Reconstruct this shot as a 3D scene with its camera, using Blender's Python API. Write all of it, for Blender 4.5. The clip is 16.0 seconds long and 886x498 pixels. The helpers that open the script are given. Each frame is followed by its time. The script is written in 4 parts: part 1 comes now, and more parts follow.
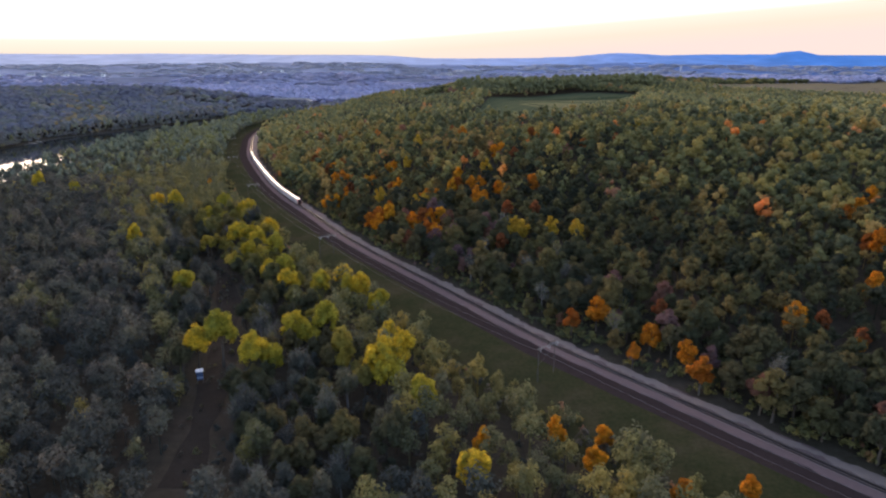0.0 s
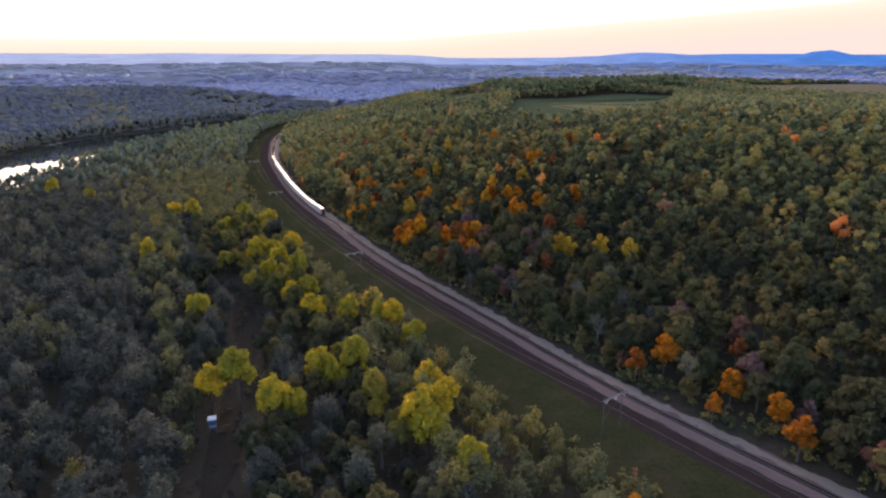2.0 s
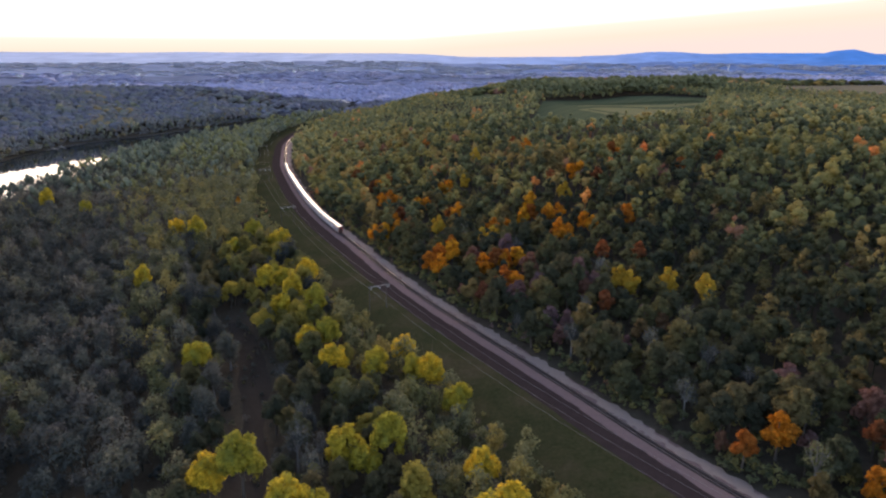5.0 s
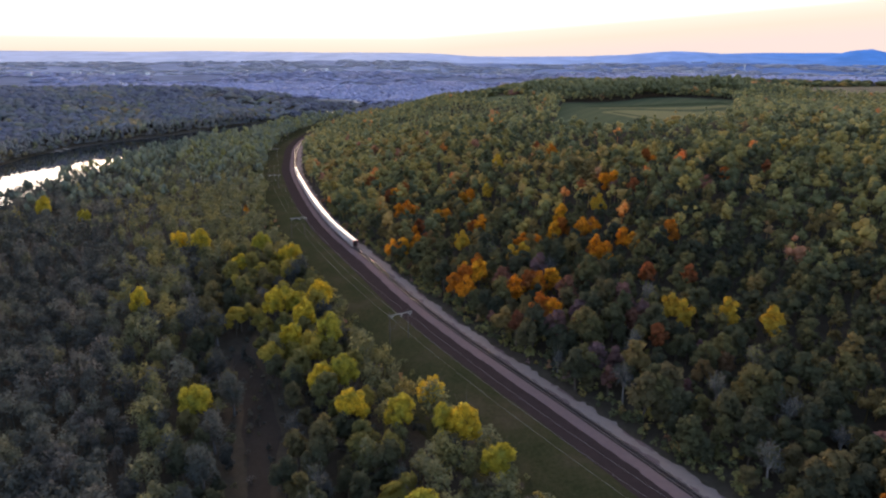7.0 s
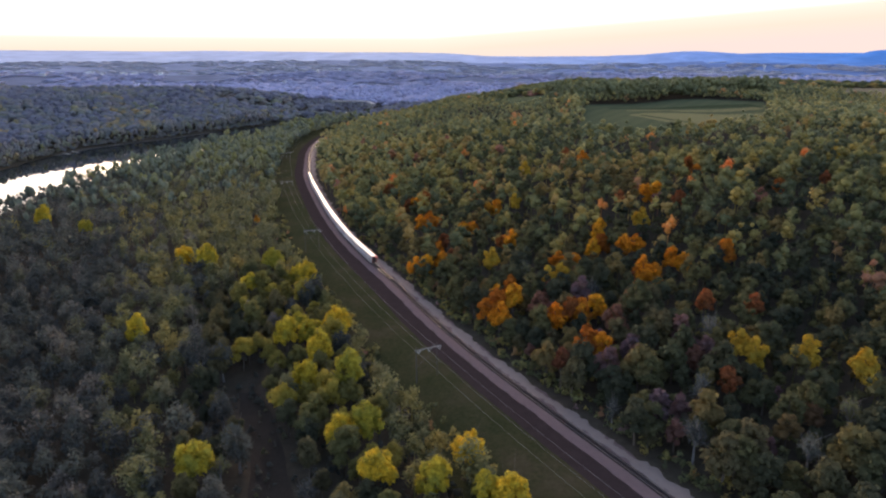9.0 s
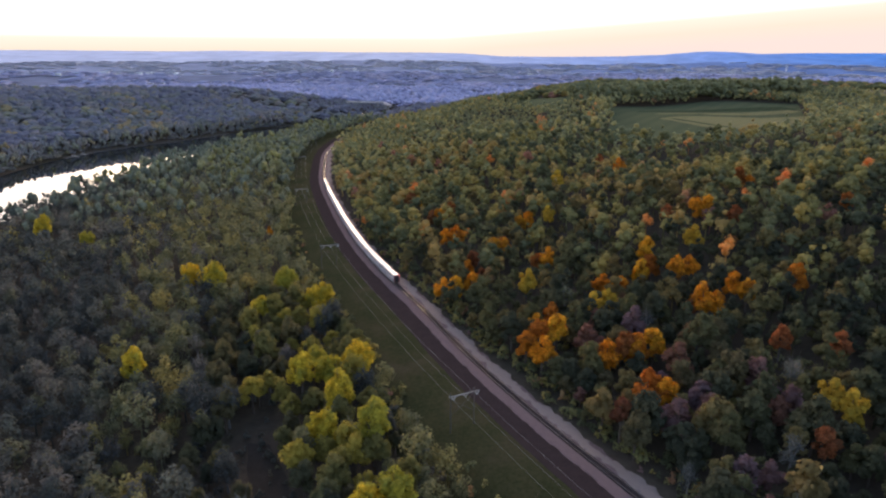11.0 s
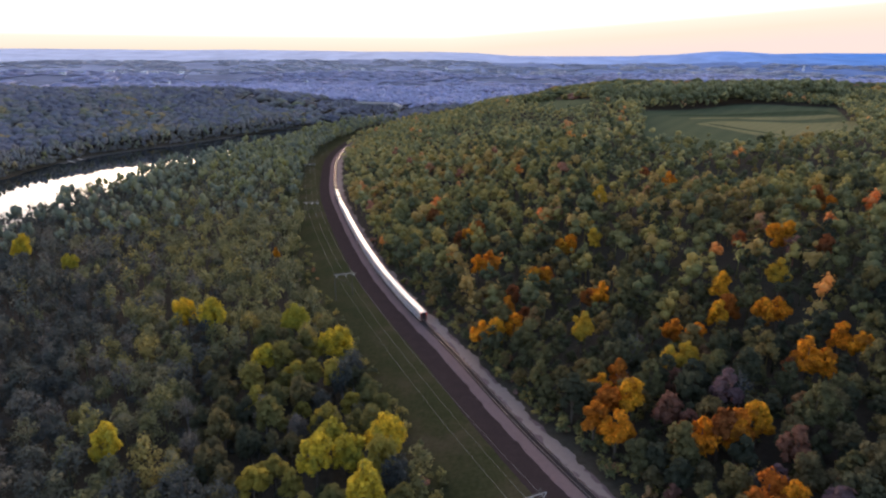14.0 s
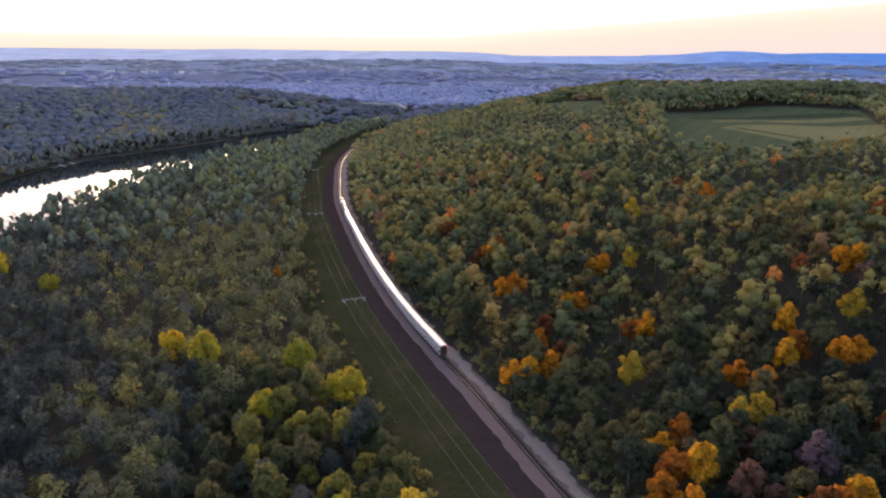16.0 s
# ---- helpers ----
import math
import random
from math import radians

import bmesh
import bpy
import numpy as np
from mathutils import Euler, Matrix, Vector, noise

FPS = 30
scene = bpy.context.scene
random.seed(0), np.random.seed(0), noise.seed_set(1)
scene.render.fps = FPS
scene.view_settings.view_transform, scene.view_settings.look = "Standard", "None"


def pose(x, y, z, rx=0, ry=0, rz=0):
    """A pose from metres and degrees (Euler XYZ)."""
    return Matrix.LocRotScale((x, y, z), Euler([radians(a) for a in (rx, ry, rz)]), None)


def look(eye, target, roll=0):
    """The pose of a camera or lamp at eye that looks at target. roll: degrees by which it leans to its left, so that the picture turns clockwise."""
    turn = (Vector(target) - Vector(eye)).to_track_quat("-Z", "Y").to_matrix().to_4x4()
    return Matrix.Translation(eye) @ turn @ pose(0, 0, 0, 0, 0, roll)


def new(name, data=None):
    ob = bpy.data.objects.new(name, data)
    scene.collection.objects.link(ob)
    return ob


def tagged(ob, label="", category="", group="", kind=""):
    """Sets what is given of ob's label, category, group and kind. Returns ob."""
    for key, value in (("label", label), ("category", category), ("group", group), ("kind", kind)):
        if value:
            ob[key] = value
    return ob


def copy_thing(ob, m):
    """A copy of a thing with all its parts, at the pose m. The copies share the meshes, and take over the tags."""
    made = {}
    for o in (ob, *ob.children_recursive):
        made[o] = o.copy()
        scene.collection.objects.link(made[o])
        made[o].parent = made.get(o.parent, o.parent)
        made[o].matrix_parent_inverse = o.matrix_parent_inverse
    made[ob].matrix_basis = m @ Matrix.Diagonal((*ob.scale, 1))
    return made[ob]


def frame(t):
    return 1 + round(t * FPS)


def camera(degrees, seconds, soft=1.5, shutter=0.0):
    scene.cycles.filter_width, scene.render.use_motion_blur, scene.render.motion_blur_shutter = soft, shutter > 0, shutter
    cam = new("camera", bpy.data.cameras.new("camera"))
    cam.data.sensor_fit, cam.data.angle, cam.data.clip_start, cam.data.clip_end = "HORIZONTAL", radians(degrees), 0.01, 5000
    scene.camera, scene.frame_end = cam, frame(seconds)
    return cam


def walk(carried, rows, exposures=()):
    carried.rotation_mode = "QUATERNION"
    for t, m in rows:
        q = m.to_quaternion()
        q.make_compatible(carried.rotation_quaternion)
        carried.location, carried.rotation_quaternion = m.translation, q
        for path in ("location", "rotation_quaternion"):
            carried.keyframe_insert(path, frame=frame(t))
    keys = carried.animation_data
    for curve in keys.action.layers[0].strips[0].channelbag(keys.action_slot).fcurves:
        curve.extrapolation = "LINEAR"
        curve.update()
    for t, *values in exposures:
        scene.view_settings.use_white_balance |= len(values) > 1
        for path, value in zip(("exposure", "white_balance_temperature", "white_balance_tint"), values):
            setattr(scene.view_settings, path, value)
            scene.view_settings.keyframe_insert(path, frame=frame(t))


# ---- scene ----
cam = camera(68.5, 16.0, soft=2.2)
METRES, EYE, TILT, LEAN, TURN = 268.0, 109.0, -16.6, 0.0, 0.0
ROWS = [
    (0.0, 0.0, 0.0, 0.0, 0.0, 0.0, -0.0),
    (0.5, -0.0086, 0.0299, 0.0095, 0.11, -0.01, -0.03),
    (1.0, -0.0176, 0.059, 0.0193, 0.73, -0.03, -0.21),
    (1.5, -0.0259, 0.0878, 0.0286, 1.43, -0.06, -0.42),
    (2.0, -0.0346, 0.1168, 0.038, 1.7, -0.06, -0.49),
    (2.5, -0.0434, 0.1454, 0.0475, 1.9, -0.07, -0.55),
    (3.0, -0.0523, 0.174, 0.0568, 2.18, -0.09, -0.64),
    (3.5, -0.061, 0.202, 0.066, 2.31, -0.11, -0.67),
    (4.0, -0.0704, 0.2305, 0.0753, 2.38, -0.13, -0.69),
    (6.5, -0.1157, 0.3717, 0.1205, 3.11, -0.21, -1.02),
    (7.0, -0.125, 0.3996, 0.1295, 3.34, -0.23, -1.09),
    (7.5, -0.1341, 0.4274, 0.1383, 3.6, -0.25, -1.17),
    (8.0, -0.1433, 0.4552, 0.1467, 3.87, -0.26, -1.24),
    (8.5, -0.1527, 0.4833, 0.155, 4.12, -0.26, -1.33),
    (9.0, -0.1623, 0.5112, 0.1632, 4.35, -0.27, -1.4),
    (11.5, -0.2129, 0.651, 0.2048, 5.68, -0.31, -1.85),
    (12.0, -0.2234, 0.6783, 0.2135, 5.84, -0.33, -1.9),
    (12.5, -0.234, 0.7059, 0.2221, 5.93, -0.33, -1.93),
    (13.0, -0.2448, 0.7338, 0.2309, 5.94, -0.35, -1.97),
    (13.5, -0.2557, 0.7619, 0.2394, 5.96, -0.35, -2.01),
    (14.0, -0.2667, 0.7905, 0.2479, 5.98, -0.37, -2.04),
    (14.5, -0.2778, 0.8196, 0.2563, 6.01, -0.38, -2.05),
    (15.0, -0.2889, 0.8486, 0.2647, 6.02, -0.39, -2.07),
    (15.5, -0.3, 0.8777, 0.2733, 6.04, -0.41, -2.09),
    (16.0, -0.3112, 0.9071, 0.2818, 6.06, -0.41, -2.11),
]

walk(cam, [(t, pose(0, 0, EYE, TILT, LEAN, TURN) @ pose(METRES * x, METRES * y, METRES * z, 90 + pitch, roll, yaw)) for t, x, y, z, yaw, pitch, roll in ROWS])

# ---- dusk sky and the last low light ----
SUN_TURN, SUN_UP = -14.0, 13.0
world = bpy.data.worlds.new("dusk_sky")
scene.world = world
world.use_nodes = True
wn = world.node_tree.nodes
sky = wn.new("ShaderNodeTexSky")
sky.sky_type = "NISHITA"
sky.sun_disc = False
sky.sun_elevation, sky.sun_rotation = radians(SUN_UP), radians(SUN_TURN)
sky.altitude, sky.air_density, sky.dust_density, sky.ozone_density = 200, 1.0, 2.5, 2.0
wl = world.node_tree.links
# the pale pink and yellow of the sunset low over the horizon, reaching higher away from the sun
where = wn.new("ShaderNodeTexCoord")
split = wn.new("ShaderNodeSeparateXYZ")
wl.new(where.outputs["Generated"], split.inputs[0])
lower = wn.new("ShaderNodeMath")
lower.operation = "MULTIPLY_ADD"
lower.inputs[1].default_value = -0.075
east = wn.new("ShaderNodeMath")
east.operation = "MAXIMUM"
east.inputs[1].default_value = -0.1
wl.new(split.outputs[0], east.inputs[0])
wl.new(east.outputs[0], lower.inputs[0])
wl.new(split.outputs[2], lower.inputs[2])
band = wn.new("ShaderNodeValToRGB")
for e, (p, c) in zip([band.color_ramp.elements[0], band.color_ramp.elements[1], band.color_ramp.elements.new(0.3), band.color_ramp.elements.new(0.55)],
                     ((0.0, (0.355, 0.288, 0.265)), (1.0, (0.41, 0.395, 0.37)), (0.33, (0.365, 0.305, 0.252)), (0.6, (0.385, 0.345, 0.29)))):
    e.position, e.color = p, (*c, 1)
spread = wn.new("ShaderNodeMapRange")
spread.inputs["From Min"].default_value, spread.inputs["From Max"].default_value = -0.012, 0.050
wl.new(lower.outputs[0], spread.inputs["Value"])
wl.new(spread.outputs[0], band.inputs[0])
strength = wn.new("ShaderNodeMix")
strength.data_type = "RGBA"
fade = wn.new("ShaderNodeMapRange")
fade.inputs["From Min"].default_value, fade.inputs["From Max"].default_value = 0.045, 0.2
wl.new(lower.outputs[0], fade.inputs["Value"])
wl.new(fade.outputs[0], strength.inputs[0])
scale = wn.new("ShaderNodeVectorMath")
scale.operation = "SCALE"
scale.inputs["Scale"].default_value = 0.15
warm = wn.new("ShaderNodeVectorMath")
warm.operation = "MULTIPLY"
warm.inputs[1].default_value = (1.18, 1.01, 0.99)
wl.new(sky.outputs[0], warm.inputs[0])
wl.new(warm.outputs[0], scale.inputs[0])
wl.new(band.outputs[0], strength.inputs[6])
wl.new(scale.outputs[0], strength.inputs[7])
wl.new(strength.outputs[2], wn["Background"].inputs[0])
wn["Background"].inputs[1].default_value = 1.0
sun_data = bpy.data.lights.new("low_sun", "SUN")
sun_data.energy, sun_data.angle, sun_data.color = 0.5, radians(20), (1.0, 0.80, 0.62)
low_sun = new("low_sun", sun_data)
low_sun.matrix_world = look((0, 0, 300), (-200 * math.sin(radians(SUN_TURN)), -200 * math.cos(radians(SUN_TURN)), 300 - 200 * math.tan(radians(SUN_UP))))
scene.view_settings.exposure = 1.5


# ---- the plan: railway line, river and hills ----
def spline(xs, ys):
    """A natural cubic curve through knots, and straight beyond them; takes arrays."""
    xs, ys = np.array(xs, float), np.array(ys, float)
    n, h = len(xs), np.diff(xs)
    a, b = np.eye(n), np.zeros(n)
    for i in range(1, n - 1):
        a[i, i - 1:i + 2] = h[i - 1], 2 * (h[i - 1] + h[i]), h[i]
        b[i] = 6 * ((ys[i + 1] - ys[i]) / h[i] - (ys[i] - ys[i - 1]) / h[i - 1])
    m = np.linalg.solve(a, b)

    def at(v):
        v = np.asarray(v, float)
        c = np.clip(v, xs[0], xs[-1])
        i = np.clip(np.searchsorted(xs, c) - 1, 0, n - 2)
        p, q = xs[i + 1] - c, c - xs[i]
        r = (m[i] * p ** 3 + m[i + 1] * q ** 3) / (6 * h[i]) + (ys[i] / h[i] - m[i] * h[i] / 6) * p + (ys[i + 1] / h[i] - m[i + 1] * h[i] / 6) * q
        s0 = (ys[1] - ys[0]) / h[0] - h[0] * m[1] / 6
        s1 = (ys[-1] - ys[-2]) / h[-1] + h[-1] * m[-2] / 6
        return r + np.minimum(v - xs[0], 0) * s0 + np.maximum(v - xs[-1], 0) * s1
    return at


line_x = spline((60, 144, 191, 228, 288, 362, 414, 449, 494, 574, 663, 747, 816, 873, 945, 1050, 1150, 1250, 1400),
                (190, 115, 77, 47, 6.5, -43, -73.3, -91.5, -116.5, -154.5, -190, -220, -239, -254, -267.5, -275, -270, -254, -215))
near_bank = spline((0, 567, 700, 830, 937, 1006, 1187, 1291, 1400, 1560), (-410, -414, -420, -424, -410, -390, -372, -345, -318, -300))
far_bank = spline((0, 600, 770, 909, 967, 1036, 1083, 1187, 1291, 1400, 1560), (-560, -545, -552, -562, -545, -508, -491, -446, -398, -340, -312))
WATER = -6.0


def soft(u):
    u = np.clip(u, 0, 1)
    return u * u * (3 - 2 * u)


def beside(x, y):
    """Metres from the railway line, to its right."""
    slope = (line_x(y + 1) - line_x(y - 1)) / 2
    return (x - line_x(y)) / np.sqrt(1 + slope ** 2)


def rolling(x, y, size, seed):
    a = seed * 1.7
    return (np.sin(x / size + a) * np.cos(y / size * 0.83 + 2 * a) + 0.6 * np.sin((x + 0.7 * y) / size * 1.9 + 3 * a)
            + 0.35 * np.cos((x - 0.5 * y) / size * 4.1 + a)) / 1.95


# the wooded slope: gentle by the line, then a steep shoulder up to the plateau
slope_rise = spline((0, 7, 60, 92, 114, 136, 185, 250, 310, 420, 900), (0, 0, 5.5, 9.8, 20, 27, 34, 42, 45, 46, 46))


def ground(x, y):
    x, y = np.asarray(x, float), np.asarray(y, float)
    s = beside(x, y)
    near = np.hypot(x, y - 200)
    lower = 45 - np.logaddexp(0, (45 - 0.125 * np.maximum(s - 7, 0)) / 5) * 5
    right = lower + (slope_rise(s) - lower) * soft((y - 390) / 100) + 4 * rolling(x, y, 90, 1) * soft((s - 130) / 120)
    right *= 1 - soft((y - 1750) / 900)
    left = -3.2 * soft((-s - 15) / 25)
    nb, fb = near_bank(y), far_bank(y)
    left -= 1.6 * soft((s * 0 + nb + 60 - x) / 50)
    over = fb - x
    hill = (48 * soft(over / 300) + 9 * soft(over / 45)) * (1 - 0.75 * soft((y - 1150) / 700)) * (0.9 + 0.18 * rolling(x, y, 230, 2))
    z = np.where(s > 0, right, left) + np.where(over > 0, hill, 0)
    bed = np.minimum(nb - x, x - fb)
    z = z - 4.5 * soft((bed + 4) / 14) * (y < 1900)
    z += 0.35 * rolling(x, y, 14, 3) * soft((np.abs(s) - 16) / 20)
    z += 16 * rolling(x, y, 420, 4) * soft((near - 1900) / 700) * (1 - 0.75 * soft((near - 2700) / 700))
    z += 92 * np.clip((near - 2500) / 2150, 0, 1.15) ** 1.15
    # the slope falls away in front of the hay field and before the north meadow
    z -= 9 * np.exp(-((x - 110) / 75) ** 2 - ((y - 655) / 45) ** 2) * (s > 0)
    z -= 7 * np.exp(-((x + 60) / 90) ** 2 - ((y - 900) / 90) ** 2) * (s > 60)
    # a shallow dip in front of the far stubble field
    z -= 11 * np.exp(-((x - 640) / 260) ** 2 - ((y - 960) / 170) ** 2)
    # two wooded hills on the horizon
    for hx, hy, h, w in ((1100, 4280, 45, 360), (2080, 3990, 54, 180), (1750, 4350, 12, 500), (-900, 4500, 10, 900)):
        z += h * np.exp(-((x - hx) ** 2 + (y - hy) ** 2) / (2 * w * w / 2.2))
    return z


# ---- materials ----
def material(name, rough=0.8, metal=0.0):
    m = bpy.data.materials.new(name)
    m.use_nodes = True
    b = m.node_tree.nodes["Principled BSDF"]
    b.inputs["Roughness"].default_value, b.inputs["Metallic"].default_value = rough, metal
    return m, m.node_tree, b


def node(tree, kind, links=(), **values):
    n = tree.nodes.new(kind)
    for k, v in values.items():
        n.inputs[k.replace("_", " ")].default_value = v
    for src, dst in links:
        tree.links.new(src, n.inputs[dst])
    return n


def ramp(tree, fac, stops):
    r = tree.nodes.new("ShaderNodeValToRGB")
    els = r.color_ramp.elements
    while len(els) < len(stops):
        els.new(0.5)
    for e, (p, col) in zip(els, stops):
        e.position, e.color = p, (*col, 1)
    tree.links.new(fac, r.inputs[0])
    return r


def mixed(tree, fac, a, b, blend="MIX"):
    m = tree.nodes.new("ShaderNodeMix")
    m.data_type, m.blend_type = "RGBA", blend
    for v, i in ((fac, 0), (a, 6), (b, 7)):
        if isinstance(v, bpy.types.NodeSocket):
            tree.links.new(v, m.inputs[i])
        elif i:
            m.inputs[i].default_value = (*v, 1)
        else:
            m.inputs[i].default_value = v
    return m.outputs[2]


def noise_at(tree, scale, detail=4.0, rough=0.6, objectwise=False):
    geo = tree.nodes.new("ShaderNodeTexCoord") if objectwise else tree.nodes.new("ShaderNodeNewGeometry")
    return node(tree, "ShaderNodeTexNoise", [(geo.outputs["Object" if objectwise else "Position"], "Vector")], Scale=scale, Detail=detail, Roughness=rough).outputs["Fac"]


def bumped(tree, b, height, strength, distance):
    bm = node(tree, "ShaderNodeBump", [(height, "Height")], Strength=strength, Distance=distance)
    tree.links.new(bm.outputs[0], b.inputs["Normal"])


def plain(name, colour, rough=0.7, metal=0.0, spread=0.25, scale=0.6, bump=0.0):
    """A surface in one colour with stains and grain at two scales."""
    m, t, b = material(name, rough, metal)
    if rough > 0.84:
        b.inputs["Specular IOR Level"].default_value = 0.0
    big = noise_at(t, scale, 3)
    fine = noise_at(t, scale * 9, 4)
    dark = tuple(c * (1 - spread) for c in colour)
    light = tuple(min(1, c * (1 + spread)) for c in colour)
    c = mixed(t, big, dark, light)
    c = mixed(t, 0.35, c, ramp(t, fine, ((0.3, dark), (0.7, light))).outputs[0])
    t.links.new(c, b.inputs["Base Color"])
    if bump:
        bumped(t, b, fine, 0.5, bump)
    return m


def foliage(name, stops, by_object, glow=0.48, lo=0.86, hi=1.14, patch=None, relief=(1.5, 0.45)):
    """Leaves: each tree takes its tint from the stops, each clump its own brightness, with patches inside a crown."""
    m, t, b = material(name, 0.85)
    b.inputs["Specular IOR Level"].default_value = 0.0
    if by_object:
        tint = t.nodes.new("ShaderNodeObjectInfo").outputs["Random"]
    else:
        a = t.nodes.new("ShaderNodeAttribute")
        a.attribute_name = "tint"
        tint = a.outputs["Fac"]
    c = ramp(t, tint, stops).outputs[0]
    isl = t.nodes.new("ShaderNodeNewGeometry").outputs["Random Per Island"]
    mul = node(t, "ShaderNodeMapRange", [(isl, "Value")], To_Min=lo, To_Max=hi)
    c = mixed(t, 1.0, c, node(t, "ShaderNodeCombineColor", [(mul.outputs[0], 0), (mul.outputs[0], 1), (mul.outputs[0], 2)]).outputs[0], "MULTIPLY")
    big = noise_at(t, 0.28, 3)
    if patch:
        f = ramp(t, big, ((0.48, (0, 0, 0)), (0.66, (0.75, 0.75, 0.75)))).outputs[0]
        c = mixed(t, f, c, patch)
    wide = noise_at(t, 0.9, 2)
    v = node(t, "ShaderNodeMapRange", [(wide, "Value")], From_Min=0.3, From_Max=0.7, To_Min=0.82, To_Max=1.16)
    c = mixed(t, 1.0, c, node(t, "ShaderNodeCombineColor", [(v.outputs[0], 0), (v.outputs[0], 1), (v.outputs[0], 2)]).outputs[0], "MULTIPLY")
    t.links.new(c, b.inputs["Base Color"])
    bumped(t, b, noise_at(t, relief[0], 3), 0.75, relief[1])
    tr = t.nodes.new("ShaderNodeBsdfTranslucent")
    t.links.new(c, tr.inputs[0])
    mix = t.nodes.new("ShaderNodeMixShader")
    mix.inputs[0].default_value = glow
    t.links.new(b.outputs[0], mix.inputs[1])
    t.links.new(tr.outputs[0], mix.inputs[2])
    t.links.new(mix.outputs[0], t.nodes["Material Output"].inputs[0])
    return m


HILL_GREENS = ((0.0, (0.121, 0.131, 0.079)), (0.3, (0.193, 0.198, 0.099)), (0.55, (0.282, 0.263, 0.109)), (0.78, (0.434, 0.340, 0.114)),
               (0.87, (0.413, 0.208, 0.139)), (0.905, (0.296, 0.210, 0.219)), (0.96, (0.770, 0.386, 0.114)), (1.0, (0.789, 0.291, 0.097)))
DIM_SLOPE_GREENS = ((0.0, (0.064, 0.071, 0.052)), (0.35, (0.109, 0.112, 0.063)), (0.7, (0.169, 0.153, 0.069)), (0.86, (0.252, 0.180, 0.076)), (0.9, (0.224, 0.114, 0.083)), (0.95, (0.196, 0.133, 0.144)), (1.0, (0.314, 0.138, 0.066)))
VALLEY_GREENS = ((0.0, (0.080, 0.086, 0.083)), (0.3, (0.109, 0.117, 0.104)), (0.5, (0.145, 0.149, 0.123)), (0.7, (0.165, 0.151, 0.135)),
                 (0.84, (0.192, 0.190, 0.106)), (0.94, (0.245, 0.228, 0.100)), (1.0, (0.333, 0.265, 0.089)))
# leaf tints raised and blued to imitate haze across the valley
FAR_HAZE_TINTS = ((0.0, (0.235, 0.245, 0.314)), (0.35, (0.300, 0.305, 0.374)), (0.6, (0.290, 0.305, 0.292)), (0.8, (0.350, 0.320, 0.330)), (0.94, (0.330, 0.345, 0.248)), (1.0, (0.460, 0.360, 0.209)))
HORIZON_HAZE_TINTS = ((0.0, (0.433, 0.472, 0.682)), (0.6, (0.548, 0.568, 0.785)), (1.0, (0.710, 0.667, 0.800)))
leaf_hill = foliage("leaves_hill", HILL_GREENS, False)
# darker copy of the hill leaves, painting in the dimmer light of the near slope
leaf_slope_dim = foliage("leaves_slope_dim", DIM_SLOPE_GREENS, False)
leaf_valley = foliage("leaves_valley", VALLEY_GREENS, False)
# paler copies of the hill and valley leaves, lightened as if through haze
leaf_hill_hazed = foliage("leaves_hill_hazed", ((0.0, (0.222, 0.237, 0.140)), (0.4, (0.333, 0.326, 0.167)), (0.7, (0.456, 0.397, 0.178)), (0.85, (0.438, 0.367, 0.151)), (0.92, (0.359, 0.294, 0.193)), (1.0, (0.752, 0.367, 0.146))), False, 0.48, 0.88, 1.12, None, (0.8, 0.8))
leaf_valley_hazed = foliage("leaves_valley_hazed", ((0.0, (0.184, 0.207, 0.162)), (0.5, (0.259, 0.280, 0.204)), (0.8, (0.310, 0.314, 0.214)), (1.0, (0.356, 0.336, 0.138))), False, 0.48, 0.9, 1.1, None, (0.8, 0.8))
leaf_far_haze = foliage("leaves_far_haze", FAR_HAZE_TINTS, False, 0.5, 0.92, 1.08, None, (0.5, 0.5))
# the blue evening haze over the plain is put into these leaf colours
leaf_horizon_haze = foliage("leaves_horizon_haze", HORIZON_HAZE_TINTS, False, 0.5, 0.95, 1.05, None, (0.1, 1.0))
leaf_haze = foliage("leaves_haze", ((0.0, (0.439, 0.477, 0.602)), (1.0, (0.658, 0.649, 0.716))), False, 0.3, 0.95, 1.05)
leaf_green = foliage("leaves_green", DIM_SLOPE_GREENS, True)
leaf_grey = foliage("leaves_grey", VALLEY_GREENS, True)
leaf_yellow = foliage("leaves_yellow", ((0.0, (0.400, 0.342, 0.050)), (0.5, (0.588, 0.445, 0.050)), (1.0, (0.800, 0.536, 0.050))), True, 0.42, 0.7, 1.2, (0.282, 0.285, 0.065))
leaf_dull = foliage("leaves_dull", ((0.0, (0.076, 0.082, 0.056)), (0.4, (0.116, 0.114, 0.064)), (0.75, (0.160, 0.134, 0.072)), (1.0, (0.197, 0.162, 0.070))), True)
leaf_olive = foliage("leaves_olive", ((0.0, (0.147, 0.144, 0.071)), (0.5, (0.258, 0.222, 0.069)), (1.0, (0.442, 0.343, 0.069))), True)
leaf_orange = foliage("leaves_orange", ((0.0, (0.240, 0.100, 0.045)), (0.2, (0.500, 0.170, 0.035)), (0.45, (0.760, 0.310, 0.030)), (1.0, (0.800, 0.440, 0.040))), True, 0.5, 0.6, 1.25, (0.280, 0.110, 0.030))
leaf_red = foliage("leaves_red", ((0.0, (0.21, 0.085, 0.05)), (0.5, (0.33, 0.12, 0.05)), (1.0, (0.50, 0.17, 0.06))), True, 0.5, 0.65, 1.2, (0.20, 0.10, 0.05))
